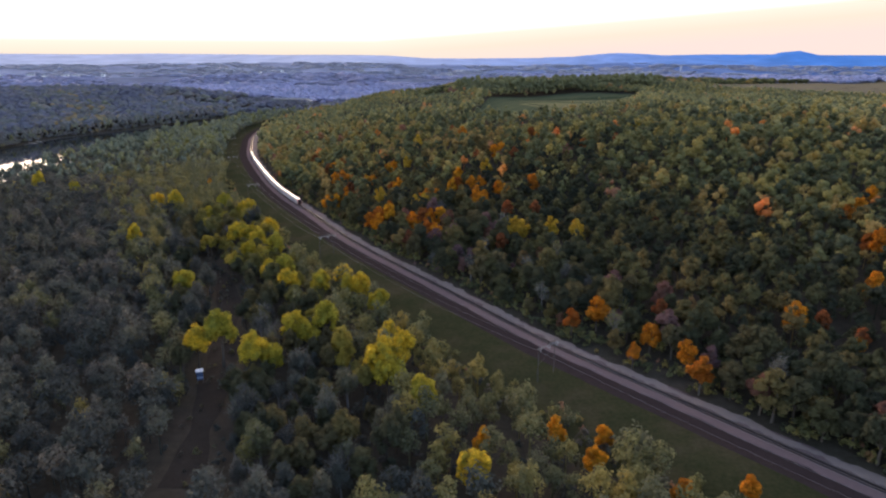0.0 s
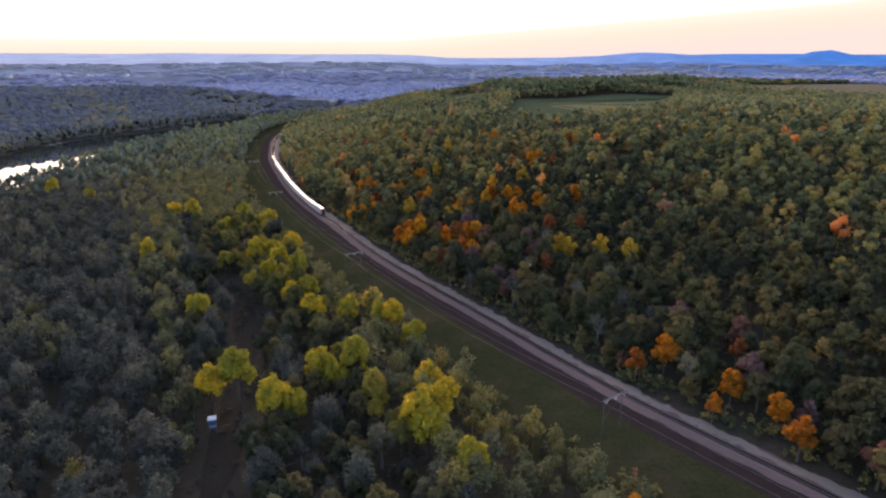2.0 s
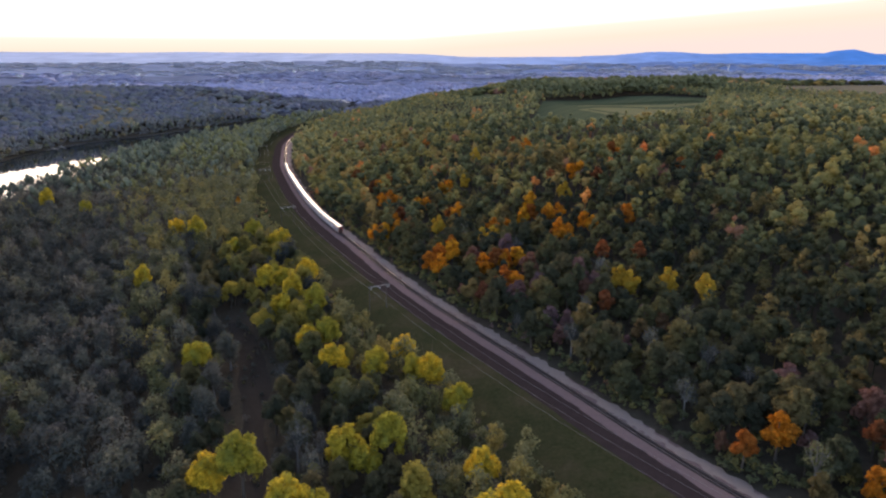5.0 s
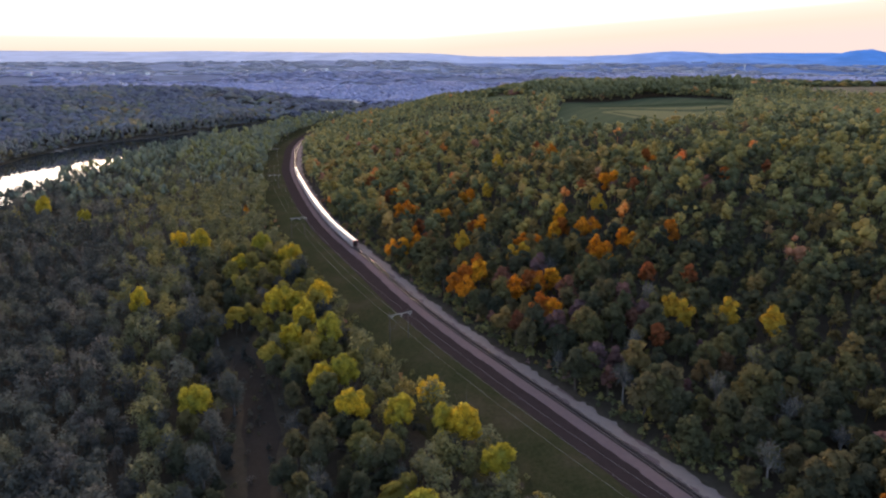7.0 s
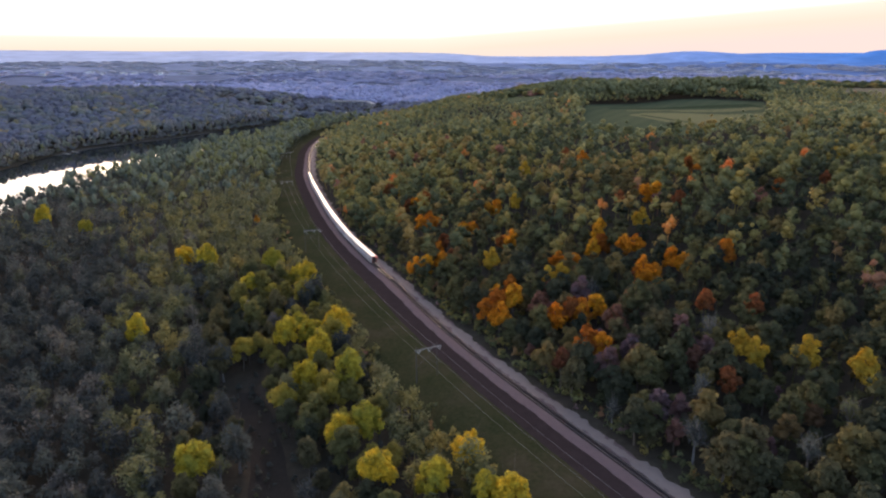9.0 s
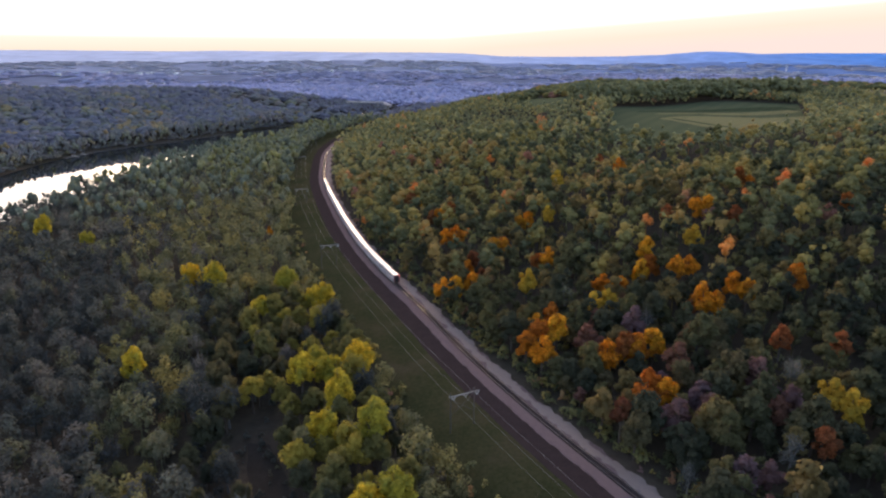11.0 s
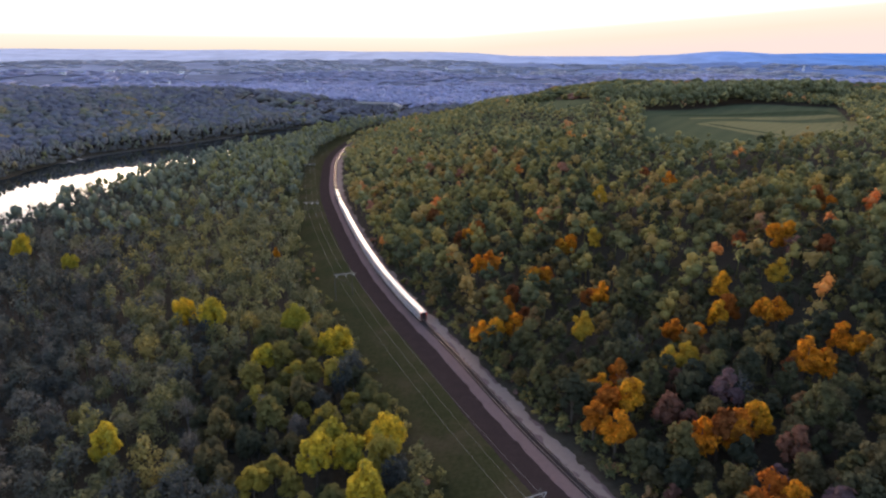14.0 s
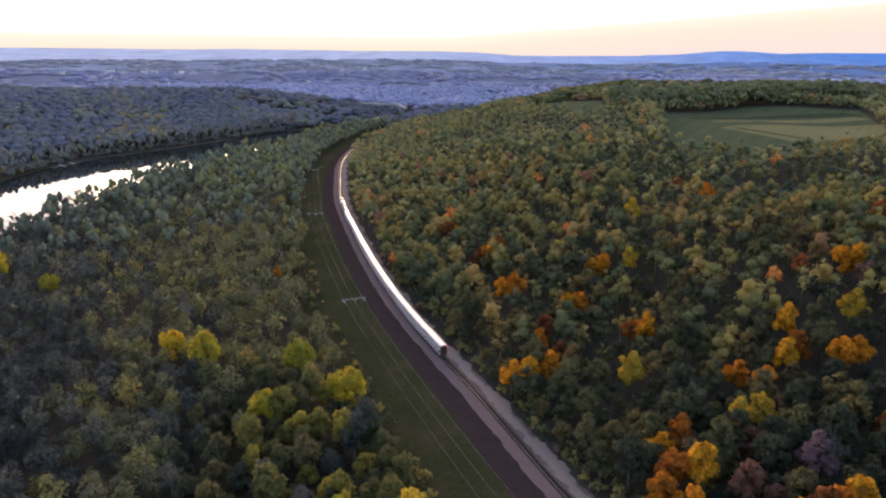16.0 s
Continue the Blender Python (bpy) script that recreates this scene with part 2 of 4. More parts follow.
leaf_gold = foliage("leaves_gold", ((0.0, (0.48, 0.30, 0.04)), (1.0, (0.62, 0.40, 0.05))), True, 0.4, 0.65, 1.2, (0.35, 0.27, 0.05))
bark = plain("bark", (0.13, 0.105, 0.085), 0.9, 0, 0.35, 1.5, 0.03)
pale_bark = plain("pale_bark", (0.22, 0.20, 0.185), 0.85, 0, 0.3, 1.5, 0.03)


def earth():
    """Forest floor with leaf litter, olive grass by the line, blue-grey woods towards the far land."""
    m, t, b = material("forest_floor", 0.95)
    b.inputs["Specular IOR Level"].default_value = 0.0
    a = noise_at(t, 0.02, 5)
    f = noise_at(t, 0.35, 5, 0.7)
    g = noise_at(t, 2.5, 3)
    c = ramp(t, a, ((0.3, (0.048, 0.042, 0.030)), (0.5, (0.072, 0.057, 0.040)), (0.72, (0.099, 0.068, 0.052)))).outputs[0]
    c = mixed(t, 0.5, c, ramp(t, f, ((0.3, (0.034, 0.032, 0.023)), (0.7, (0.095, 0.080, 0.060)))).outputs[0])
    t.links.new(c, b.inputs["Base Color"])
    bumped(t, b, g, 0.6, 0.3)
    return m


floor_mat = earth()


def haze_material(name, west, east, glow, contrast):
    """A ring of the far plain as a backdrop: miles of evening haze painted as colour and faint glow, lavender to the
    west and bluer to the east.
    """
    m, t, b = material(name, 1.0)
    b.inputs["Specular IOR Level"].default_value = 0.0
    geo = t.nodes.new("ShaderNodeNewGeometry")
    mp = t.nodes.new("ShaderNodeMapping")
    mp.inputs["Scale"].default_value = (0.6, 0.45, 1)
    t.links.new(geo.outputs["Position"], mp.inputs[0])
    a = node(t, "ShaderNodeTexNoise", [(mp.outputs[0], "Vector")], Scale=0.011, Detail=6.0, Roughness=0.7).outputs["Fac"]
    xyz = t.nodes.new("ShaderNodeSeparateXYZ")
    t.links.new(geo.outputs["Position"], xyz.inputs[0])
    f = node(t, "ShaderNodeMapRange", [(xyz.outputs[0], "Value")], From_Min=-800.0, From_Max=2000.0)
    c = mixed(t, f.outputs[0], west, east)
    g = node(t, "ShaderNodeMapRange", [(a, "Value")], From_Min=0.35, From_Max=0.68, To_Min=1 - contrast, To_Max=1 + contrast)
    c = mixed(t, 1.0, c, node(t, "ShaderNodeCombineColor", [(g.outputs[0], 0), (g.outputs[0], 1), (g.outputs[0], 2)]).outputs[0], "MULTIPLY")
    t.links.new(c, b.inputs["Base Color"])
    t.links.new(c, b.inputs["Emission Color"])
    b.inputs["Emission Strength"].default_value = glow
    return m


# haze painted paler and brighter ring by ring towards the horizon
plain_rings = [haze_material("distant_haze_plain", (0.125, 0.140, 0.205), (0.080, 0.105, 0.180), 0.12, 0.25),
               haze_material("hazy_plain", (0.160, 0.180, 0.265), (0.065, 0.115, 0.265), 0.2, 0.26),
               haze_material("palest_haze_plain", (0.290, 0.315, 0.430), (0.055, 0.150, 0.400), 0.25, 0.18)]

# ---- helpers for meshes ----
def mesh_object(name, verts, faces, mats, parent=None, smooth=False, slots=None):
    me = bpy.data.meshes.new(name)
    me.from_pydata([tuple(v) for v in verts], [], [tuple(f) for f in faces])
    for m in (mats if isinstance(mats, (list, tuple)) else [mats]):
        me.materials.append(m)
    if slots is not None:
        me.polygons.foreach_set("material_index", np.asarray(slots, np.int32))
    if smooth:
        me.polygons.foreach_set("use_smooth", np.ones(len(me.polygons), bool))
    me.update()
    ob = new(name, me)
    if parent:
        ob.parent = parent
    return ob


def part(name, bm, mat, parent=None, label=""):
    me = bpy.data.meshes.new(name)
    bm.to_mesh(me)
    bm.free()
    me.materials.append(mat)
    ob = new(name, me)
    if parent:
        ob.parent = parent
    return tagged(ob, label)


def box(bm, x0, y0, z0, x1, y1, z1, bevel=0.0):
    r = bmesh.ops.create_cube(bm, size=1, matrix=Matrix.Translation(((x0 + x1) / 2, (y0 + y1) / 2, (z0 + z1) / 2)) @ Matrix.Diagonal((abs(x1 - x0), abs(y1 - y0), abs(z1 - z0), 1)))
    if bevel:
        bmesh.ops.bevel(bm, geom=list({e for v in r["verts"] for e in v.link_edges}), offset=bevel, segments=2, affect="EDGES")
    return bm


def rod(bm, a, b, r0, r1, sides=7):
    a, b = Vector(a), Vector(b)
    d = b - a
    bmesh.ops.create_cone(bm, cap_ends=True, segments=sides, radius1=r0, radius2=r1, depth=d.length,
                          matrix=Matrix.Translation((a + b) / 2) @ d.to_track_quat("Z", "Y").to_matrix().to_4x4())
    return bm


def inside(x, y, poly):
    """Whether points lie in a polygon of the plan."""
    x, y = np.asarray(x, float), np.asarray(y, float)
    hit = np.zeros(x.shape, bool)
    for (x0, y0), (x1, y1) in zip(poly, poly[1:] + poly[:1]):
        if y0 != y1:
            hit ^= ((y0 > y) != (y1 > y)) & (x < (x1 - x0) * (y - y0) / (y1 - y0) + x0)
    return hit


# ---- the land: one sheet to the horizon ----
def graded(a, b, step, lo, hi, grow=1.09):
    v = list(np.arange(a, b + 0.1, step))
    d = step
    while v[-1] < hi:
        d = min(d * grow, 110)
        v.append(v[-1] + d)
    d = step
    while v[0] > lo:
        d = min(d * grow, 110)
        v.insert(0, v[0] - d)
    return np.array(v)


gx, gy = graded(-620, 420, 7, -4600, 4600), graded(60, 1120, 7, -1200, 4750)
mx, my = np.meshgrid(gx, gy)
mz = ground(mx, my)
nx, ny = len(gx), len(gy)
idx = np.arange(nx * ny).reshape(ny, nx)
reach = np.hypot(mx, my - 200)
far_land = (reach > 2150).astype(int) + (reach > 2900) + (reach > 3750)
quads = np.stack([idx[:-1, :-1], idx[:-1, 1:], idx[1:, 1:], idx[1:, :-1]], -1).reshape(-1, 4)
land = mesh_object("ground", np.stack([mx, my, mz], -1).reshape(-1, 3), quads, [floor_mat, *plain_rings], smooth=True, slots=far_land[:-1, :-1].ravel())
tagged(land, "brown forest floor and olive grass reaching to the far hazy plain", "ground", kind="structure")


# ---- the river ----
def water_material():
    m, t, b = material("river_water", 0.03)
    b.inputs["Base Color"].default_value = (0.012, 0.016, 0.018, 1)
    b.inputs["IOR"].default_value = 1.33
    geo = t.nodes.new("ShaderNodeNewGeometry")
    n = node(t, "ShaderNodeTexNoise", [(geo.outputs["Position"], "Vector")], Scale=0.5, Detail=3.0)
    bumped(t, b, n.outputs["Fac"], 0.06, 0.04)
    return m


ry = np.arange(-200, 1640, 12.0)
rv = [(x, y, WATER) for y in ry for x in (far_bank(y) - 6, (far_bank(y) + near_bank(y)) / 2, near_bank(y) + 6)]
rf = [(3 * i + j, 3 * i + j + 1, 3 * i + j + 4, 3 * i + j + 3) for i in range(len(ry) - 1) for j in (0, 1)]
river = tagged(mesh_object("river", rv, rf, water_material()), "calm dark river mirroring the bright evening sky", "river", kind="structure")
bank_mat = plain("river_bank", (0.10, 0.09, 0.08), 0.95, 0, 0.35, 0.05)
for lo, hi in ((872, 1130), (1215, 1330)):
    by = np.arange(lo, hi, 6.0)
    bw = 1.5 + 2.5 * (rolling(by, by * 0, 17, 5) + 0.6).clip(0)
    bv = [p for y, w in zip(by, bw) for p in ((far_bank(y) + w + 5, y, WATER + 0.05), (far_bank(y) - 1, y, WATER + 0.35))]
    tagged(mesh_object("river_bank", bv, [(2 * i, 2 * i + 2, 2 * i + 3, 2 * i + 1) for i in range(len(by) - 1)], bank_mat), "pale mud bank along the river", "bank", kind="structure")


# ---- fields on the plateau ----
def field_material(name, a, b_, turn, width):
    m, t, b = material(name, 0.95)
    b.inputs["Specular IOR Level"].default_value = 0.0
    geo = t.nodes.new("ShaderNodeNewGeometry")
    mp = t.nodes.new("ShaderNodeMapping")
    mp.inputs["Rotation"].default_value = (0, 0, radians(turn))
    t.links.new(geo.outputs["Position"], mp.inputs[0])
    w = node(t, "ShaderNodeTexWave", [(mp.outputs[0], "Vector")], Scale=1 / width, Distortion=2.0, Detail=3.0, Detail_Scale=0.2)
    f = noise_at(t, 0.03, 4)
    c = mixed(t, w.outputs["Fac"], a, b_)
    c = mixed(t, f, c, tuple((p + q) / 2 * 1.15 for p, q in zip(a, b_)))
    t.links.new(c, b.inputs["Base Color"])
    return m


def drape(name, poly, mat, lift, label, step=9.0):
    """A patch laid on the land inside a polygon."""
    ys = [p[1] for p in poly]
    n = 14
    # rows across the polygon from its lowest to its highest line
    verts, faces = [], []
    rows = np.linspace(min(ys) + 0.5, max(ys) - 0.5, max(3, int((max(ys) - min(ys)) / step)))
    for y in rows:
        cuts = []
        for (x0, y0), (x1, y1) in zip(poly, poly[1:] + poly[:1]):
            if (y0 > y) != (y1 > y):
                cuts.append(x0 + (x1 - x0) * (y - y0) / (y1 - y0))
        a, b = min(cuts), max(cuts)
        for i in range(n):
            x = a + (b - a) * i / (n - 1)
            verts.append((x, y, float(ground(x, y)) + lift))
    for r in range(len(rows) - 1):
        for i in range(n - 1):
            k = r * n + i
            faces.append((k, k + 1, k + n + 1, k + n))
    return tagged(mesh_object(name, verts, faces, mat, smooth=True), label, "field", kind="structure")


FIELD = [(30, 770), (50, 870), (70, 1000), (105, 1045), (220, 1140), (345, 1145), (292, 1000), (238, 850), (190, 760), (120, 722), (72, 720), (42, 735)]
FIELD_EAST = [(500, 1190), (440, 1390), (640, 1520), (1110, 1590), (1040, 1250), (800, 1110), (620, 1120)]
FIELD_NORTH = [(-90, 1235), (-10, 1355), (40, 1250), (15, 970), (-25, 1010), (-70, 1120)]
GLADE = [(38, 625), (50, 668), (92, 670), (82, 632)]
grass_field = field_material("grass_field", (0.068, 0.080, 0.044), (0.092, 0.100, 0.054), 28, 60)
stubble = field_material("stubble", (0.15, 0.13, 0.085), (0.19, 0.155, 0.10), 20, 50)
drape("field", FIELD, grass_field, 0.35, "green mown hay field on the plateau between the woods")
drape("field", FIELD_EAST, stubble, 0.35, "pale stubble field beyond the hay field")
drape("field", FIELD_NORTH, grass_field, 0.35, "small green meadow beside the woods")
drape("field", GLADE, grass_field, 0.4, "small grass glade among the trees")
pale_strip = field_material("cut_hay", (0.145, 0.138, 0.068), (0.175, 0.16, 0.08), 28, 25)
dark_strip = field_material("crop_rows", (0.040, 0.055, 0.03), (0.055, 0.066, 0.036), 28, 30)
drape("field_strip", [(98, 872), (132, 778), (226, 836), (295, 967), (192, 938)], pale_strip, 0.5, "pale square of cut hay in the field")
drape("field_strip", [(105, 925), (112, 942), (290, 1037), (298, 1012), (190, 958)], pale_strip, 0.5, "pale mown strip across the hay field")
drape("field_strip", [(90, 955), (100, 975), (300, 1085), (310, 1050)], dark_strip, 0.55, "dark crop row across the hay field")
drape("field_strip", [(106, 868), (110, 872), (152, 798), (148, 793)], dark_strip, 0.6, "dark track across the cut hay")

# ---- trees ----
rng = np.random.default_rng(7)
_bm = bmesh.new()
bmesh.ops.create_icosphere(_bm, subdivisions=1, radius=1)
ICO_V = np.array([v.co[:] for v in _bm.verts])
ICO_F = np.array([[v.index for v in f.verts] for f in _bm.faces])
_bm.free()


OCT_V = np.array([(1, 0, 0), (0, 1, 0), (-1, 0, 0), (0, -1, 0), (0, 0, 1), (0, 0, -1)], float)
OCT_F = np.array([(0, 1, 4), (1, 2, 4), (2, 3, 4), (3, 0, 4), (1, 0, 5), (2, 1, 5), (3, 2, 5), (0, 3, 5)])


def crown(r, height, radius, base, lobes, leaves, size, slim=1.0, core=0.6, rounded=False, fine=1.0):
    """An uneven crown: many lobes of small leaf clumps round sparse cores. Gives points, quads, triangles, how many triangles are cores, and the lobes' centres."""
    radius *= 0.8
    a = np.arange(lobes) * 2.4 + r.uniform(-0.5, 0.5, lobes)
    rr = radius * 0.74 * np.sqrt((np.arange(lobes) + r.uniform(0, 0.8, lobes)) / lobes)
    top = 1 - 0.45 * (rr / radius) ** 2
    h = base + (height - base) * np.clip((0.30 + 0.55 * r.uniform(0.15, 1, lobes)) * top, 0.12, 0.9)
    h[0] = base + (height - base) * 0.82
    c = np.stack([np.cos(a) * rr, np.sin(a) * rr, h], -1)
    rad = fine * radius * r.uniform(0.22, 0.42, lobes) * (0.9 if lobes > 13 else 1.0 if lobes > 8 else 1.25 if lobes > 5 else 1.5)
    sq = np.array([1, 1, 0.95 * slim])
    pv, pt = [], []
    n = 0
    cv, cf = (ICO_V, ICO_F) if lobes > 12 or rounded else (OCT_V, OCT_F)
    if core:
        for ci, ri in zip(c, rad):
            v = cv * r.uniform(0.7, 1.25, (len(cv), 1)) * ri * core * (1 if lobes > 12 or rounded else 1.25) * sq + ci
            pv.append(v)
            pt.append(cf + n)
            n += len(cv)
    if leaves:
        w = rad ** 2 / (rad ** 2).sum()
        k = r.choice(lobes, leaves * 3, p=w)
        d = r.normal(size=(leaves * 3, 3))
        d[:, 2] += 0.35
        d /= np.linalg.norm(d, axis=1)[:, None]
        p = c[k] + d * (rad[k] * r.uniform(0.62, 1.28, leaves * 3))[:, None] * sq
        deep = (np.linalg.norm((p[:, None] - c[None]) / sq, axis=2) / rad[None]).min(1)
        keep = np.where(deep > 0.6)[0][:leaves]
        p, d = p[keep], d[keep]
        nrm = d * 0.75 + np.array([0, 0, 0.45]) + r.normal(size=d.shape) * 0.25
        nrm /= np.linalg.norm(nrm, axis=1)[:, None]
        t1 = np.cross(nrm, r.normal(size=d.shape))
        t1 /= np.linalg.norm(t1, axis=1)[:, None]
        t2 = np.cross(nrm, t1)
        s = size * r.uniform(0.55, 1.4, (len(p), 1))
        e = r.uniform(-0.3, 0.3, (len(p), 1))
        corners = np.stack([p + t1 * s * 0.62, p - t1 * s * 0.4 + t2 * s * (0.5 + e), p - t1 * s * 0.4 - t2 * s * (0.5 - e) + nrm * s * 0.15], 1)
        pv.append(corners.reshape(-1, 3))
        pt.append(np.arange(len(p) * 3).reshape(-1, 3) + n)
    return np.concatenate(pv), np.zeros((0, 4), int), np.concatenate(pt), len(c) * len(cf) if core else 0, c


def raw_mesh(name, verts, quads, tris, mat, tint=None, smooth=None):
    """A mesh straight from arrays of points, quads and triangles."""
    me = bpy.data.meshes.new(name)
    nv, nq, nt = len(verts), len(quads), len(tris)
    me.vertices.add(nv)
    me.vertices.foreach_set("co", np.ascontiguousarray(verts, np.float32).ravel())
    me.loops.add(nq * 4 + nt * 3)
    me.loops.foreach_set("vertex_index", np.concatenate([quads.ravel(), tris.ravel()]).astype(np.int32))
    me.polygons.add(nq + nt)
    me.polygons.foreach_set("loop_start", np.concatenate([np.arange(nq) * 4, nq * 4 + np.arange(nt) * 3]).astype(np.int32))
    me.polygons.foreach_set("use_smooth", np.concatenate([np.zeros(nq, bool), np.zeros(nt, bool) if smooth is None else smooth]))
    me.materials.append(mat)
    if tint is not None:
        at = me.attributes.new("tint", "FLOAT", "POINT")
        at.data.foreach_set("value", np.ascontiguousarray(tint, np.float32))
    me.update(calc_edges=True)
    me.validate()
    return me


def tree(name, r, height, radius, base, lobes, leaves, size, leaf, wood, label, category, slim=1.0, core=0.6, twigs=0, fine=1.0):
    """A single tree: an empty at the foot, a tapered trunk with limbs, and a crown."""
    top = new(name)
    v, q, t, nc, c = crown(r, height, radius, base, lobes, leaves, size, slim, core, False, fine)
    cr = new("crown", raw_mesh("crown", v, q, t, leaf, None, np.arange(len(t)) < nc))
    cr.parent = top
    bm = bmesh.new()
    thick = 0.022 * height + 0.05
    lean = Vector((r.uniform(-0.4, 0.4), r.uniform(-0.4, 0.4), 0))
    fork = Vector((0, 0, base + (height - base) * 0.25)) + lean
    rod(bm, (0, 0, -1.2), fork * 0.5, thick * 1.25, thick * 0.9)
    rod(bm, fork * 0.5, fork, thick * 0.9, thick * 0.7)
    for p in c[:: max(1, len(c) // 6)]:
        mid = fork.lerp(Vector(p), 0.5) + Vector((0, 0, 0.5))
        rod(bm, fork * 0.92, mid, thick * 0.5, thick * 0.3, 5)
        rod(bm, mid, Vector(p) + Vector((0, 0, 0.6)), thick * 0.3, thick * 0.08, 5)
        for k in range(twigs):
            e = Vector(p) + Vector(r.normal(size=3)) * radius * 0.35 + Vector((0, 0, radius * 0.3))
            rod(bm, mid.lerp(Vector(p), 0.3 + 0.6 * k / twigs), e, thick * 0.16, thick * 0.04, 4)
    part("trunk", bm, wood, top)
    return tagged(top, label, category)


def wedge(x, y):
    """The stretch of the plan that the flight overlooks."""
    return (x > -0.92 * (y + 10) - 20) & (x < 0.74 * y + 45)


TRAIL = spline((180, 265, 311, 356, 389, 430), (-78, -96, -113, -137, -153, -178))


def wooded(x, y):
    """Where trees stand."""
    s = beside(x, y)
    ok = (s > 9.5) | (s < -38 + 10 * soft((y - 450) / 400) - 3 * rolling(x, y, 25, 6))
    ok &= ~((x < near_bank(y) + 2) & (x > far_bank(y) - 2) & (y < 1640))
    for f in (FIELD, FIELD_EAST, FIELD_NORTH, GLADE):
        ok &= ~inside(x, y, f)
    ok &= ~((np.abs(x - TRAIL(y) - 2 - 3 * rolling(x, y, 9, 7)) < 7.5) & (y < 350))
    return ok


def scatter(r, spacing, x0, x1, y0, y1):
    xs, ys = np.meshgrid(np.arange(x0, x1, spacing), np.arange(y0, y1, spacing * 0.87))
    xs = xs + (np.arange(len(ys)) % 2 * spacing / 2)[:, None]
    x = (xs + r.uniform(-0.36, 0.36, xs.shape) * spacing).ravel()
    y = (ys + r.uniform(-0.36, 0.36, ys.shape) * spacing).ravel()
    k = wedge(x, y) & wooded(x, y)
    return x[k], y[k]


# trees with a colour of their own
YELLOW = [(-134, 439), (-157, 456), (-158, 425), (-121, 380), (-121, 366), (-113, 371), (-105, 379), (-105, 354), (-105, 336), (-90, 335), (-79, 309), (-85, 305), (-72, 287), (-49, 301),
          (-57, 284), (-206, 461), (-190, 453), (-334, 531), (-299, 520), (-180, 366), (-121, 287), (-37, 278), (-28, 263), (-52, 232), (-46, 237), (-61, 211), (-20, 229),
          (-15, 209), (-18, 196), (-6, 179), (8, 144), (-91, 220), (-82, 221), (-138, 440)]
ORANGE = [(-100, 563), (-90, 578), (-120, 609), (-81, 525), (-60, 505), (-55, 506), (-46, 544), (-34, 482), (-76, 453), (-35, 418), (-41, 401), (-40, 387), (6, 457), (-5, 444),
          (-13, 385), (-18, 382), (-8, 386), (-4, 358), (40, 502), (26, 454), (37, 431), (27, 418), (60, 428), (18, 607), (106, 494), (11, 473), (74, 546), (-82, 451),
          (-72, 476), (236, 352), (219, 333), (208, 326), (193, 283), (194, 277), (171, 244), (62, 243), (51, 239), (85, 207), (77, 222), (85, 194), (76, 537), (130, 223)]
RED = [(-70, 485), (26, 504), (53, 486), (39, 386), (-19, 347), (133, 503), (9, 634), (55, 380), (31, 333), (-65, 470), (18, 420), (86, 240), (139, 221), (146, 208)]
ORANGE_NEAR = [(-203, 561), (47, 166), (41, 152), (11, 163), (60, 139), (77, 140), (33, 166), (144, 206), (68, 213)]
GOLD = [(-13, 425), (-18, 423), (-44, 449), (44, 347), (59, 345), (71, 333), (40, 352), (-30, 543), (166, 564), (-22, 591), (32, 472)]
r0 = np.random.default_rng(3)


def plant(prototypes, places, group, r, lo=0.85, hi=1.15):
    """Copies of prototype trees at places of the plan; the prototypes are used first."""
    for i, (x, y) in enumerate(places):
        k = r.uniform(lo, hi)
        m = pose(x, y, float(ground(x, y)), 0, 0, r.uniform(0, 360))
        if i < len(prototypes):
            ob = prototypes[i]
            ob.matrix_basis = m
        else:
            ob = copy_thing(prototypes[i % len(prototypes)], m)
        ob.matrix_basis = m @ Matrix.Diagonal((k, k, k * r.uniform(0.9, 1.1), 1))
        tagged(ob, group=group)


yellow_kinds = [tree("cottonwood_tree", r0, 15 + i % 3, 5.4 + 0.6 * (i % 2), 3.5, 26, 2400, 0.7, leaf_yellow, bark, "cottonwood with bright yellow-green autumn leaves beside the railway", "tree", 1.5, 0.55, 2, 0.8) for i in range(5)]
YELLOW += [(x + r0.uniform(4, 7) * (-1) ** i, y + r0.uniform(-7, 7)) for i, (x, y) in enumerate(YELLOW) if i % 2 and y < 300 and -90 < x < -12]
plant(yellow_kinds, YELLOW, "yellow cottonwoods by the line", r0, 1.0, 1.4)
orange_kinds = [tree("maple_tree", r0, 14, 3.9 + 0.4 * i, 1.5, 18, 1600, 0.75, leaf_orange, bark, "maple glowing orange among the green woods", "tree", 1.1, 0.6, 0, 0.9) for i in range(4)]
ORANGE += [(x + r0.uniform(4, 7) * (-1) ** i, y + r0.uniform(-6, 6)) for i, (x, y) in enumerate(ORANGE[:22])]
plant(orange_kinds, ORANGE, "orange maples in the wood", r0, 0.98, 1.3)
red_kinds = [tree("maple_tree", r0, 14, 4.0 + 0.4 * i, 3, 17, 1500, 0.75, leaf_red, bark, "maple in dull red-brown leaf among the green woods", "tree", 1.1, 0.6, 1, 0.9) for i in range(3)]
plant(red_kinds, RED, "red maples in the wood", r0, 0.85, 1.15)
small_kinds = [tree("maple_tree", r0, 9.5, 3.1, 2, 9, 1300, 0.6, leaf_orange, bark, "small orange maple at the edge of the railway cutting", "tree", 1.3) for i in range(3)]
plant(small_kinds, ORANGE_NEAR, "small maples along the line", r0, 0.85, 1.25)
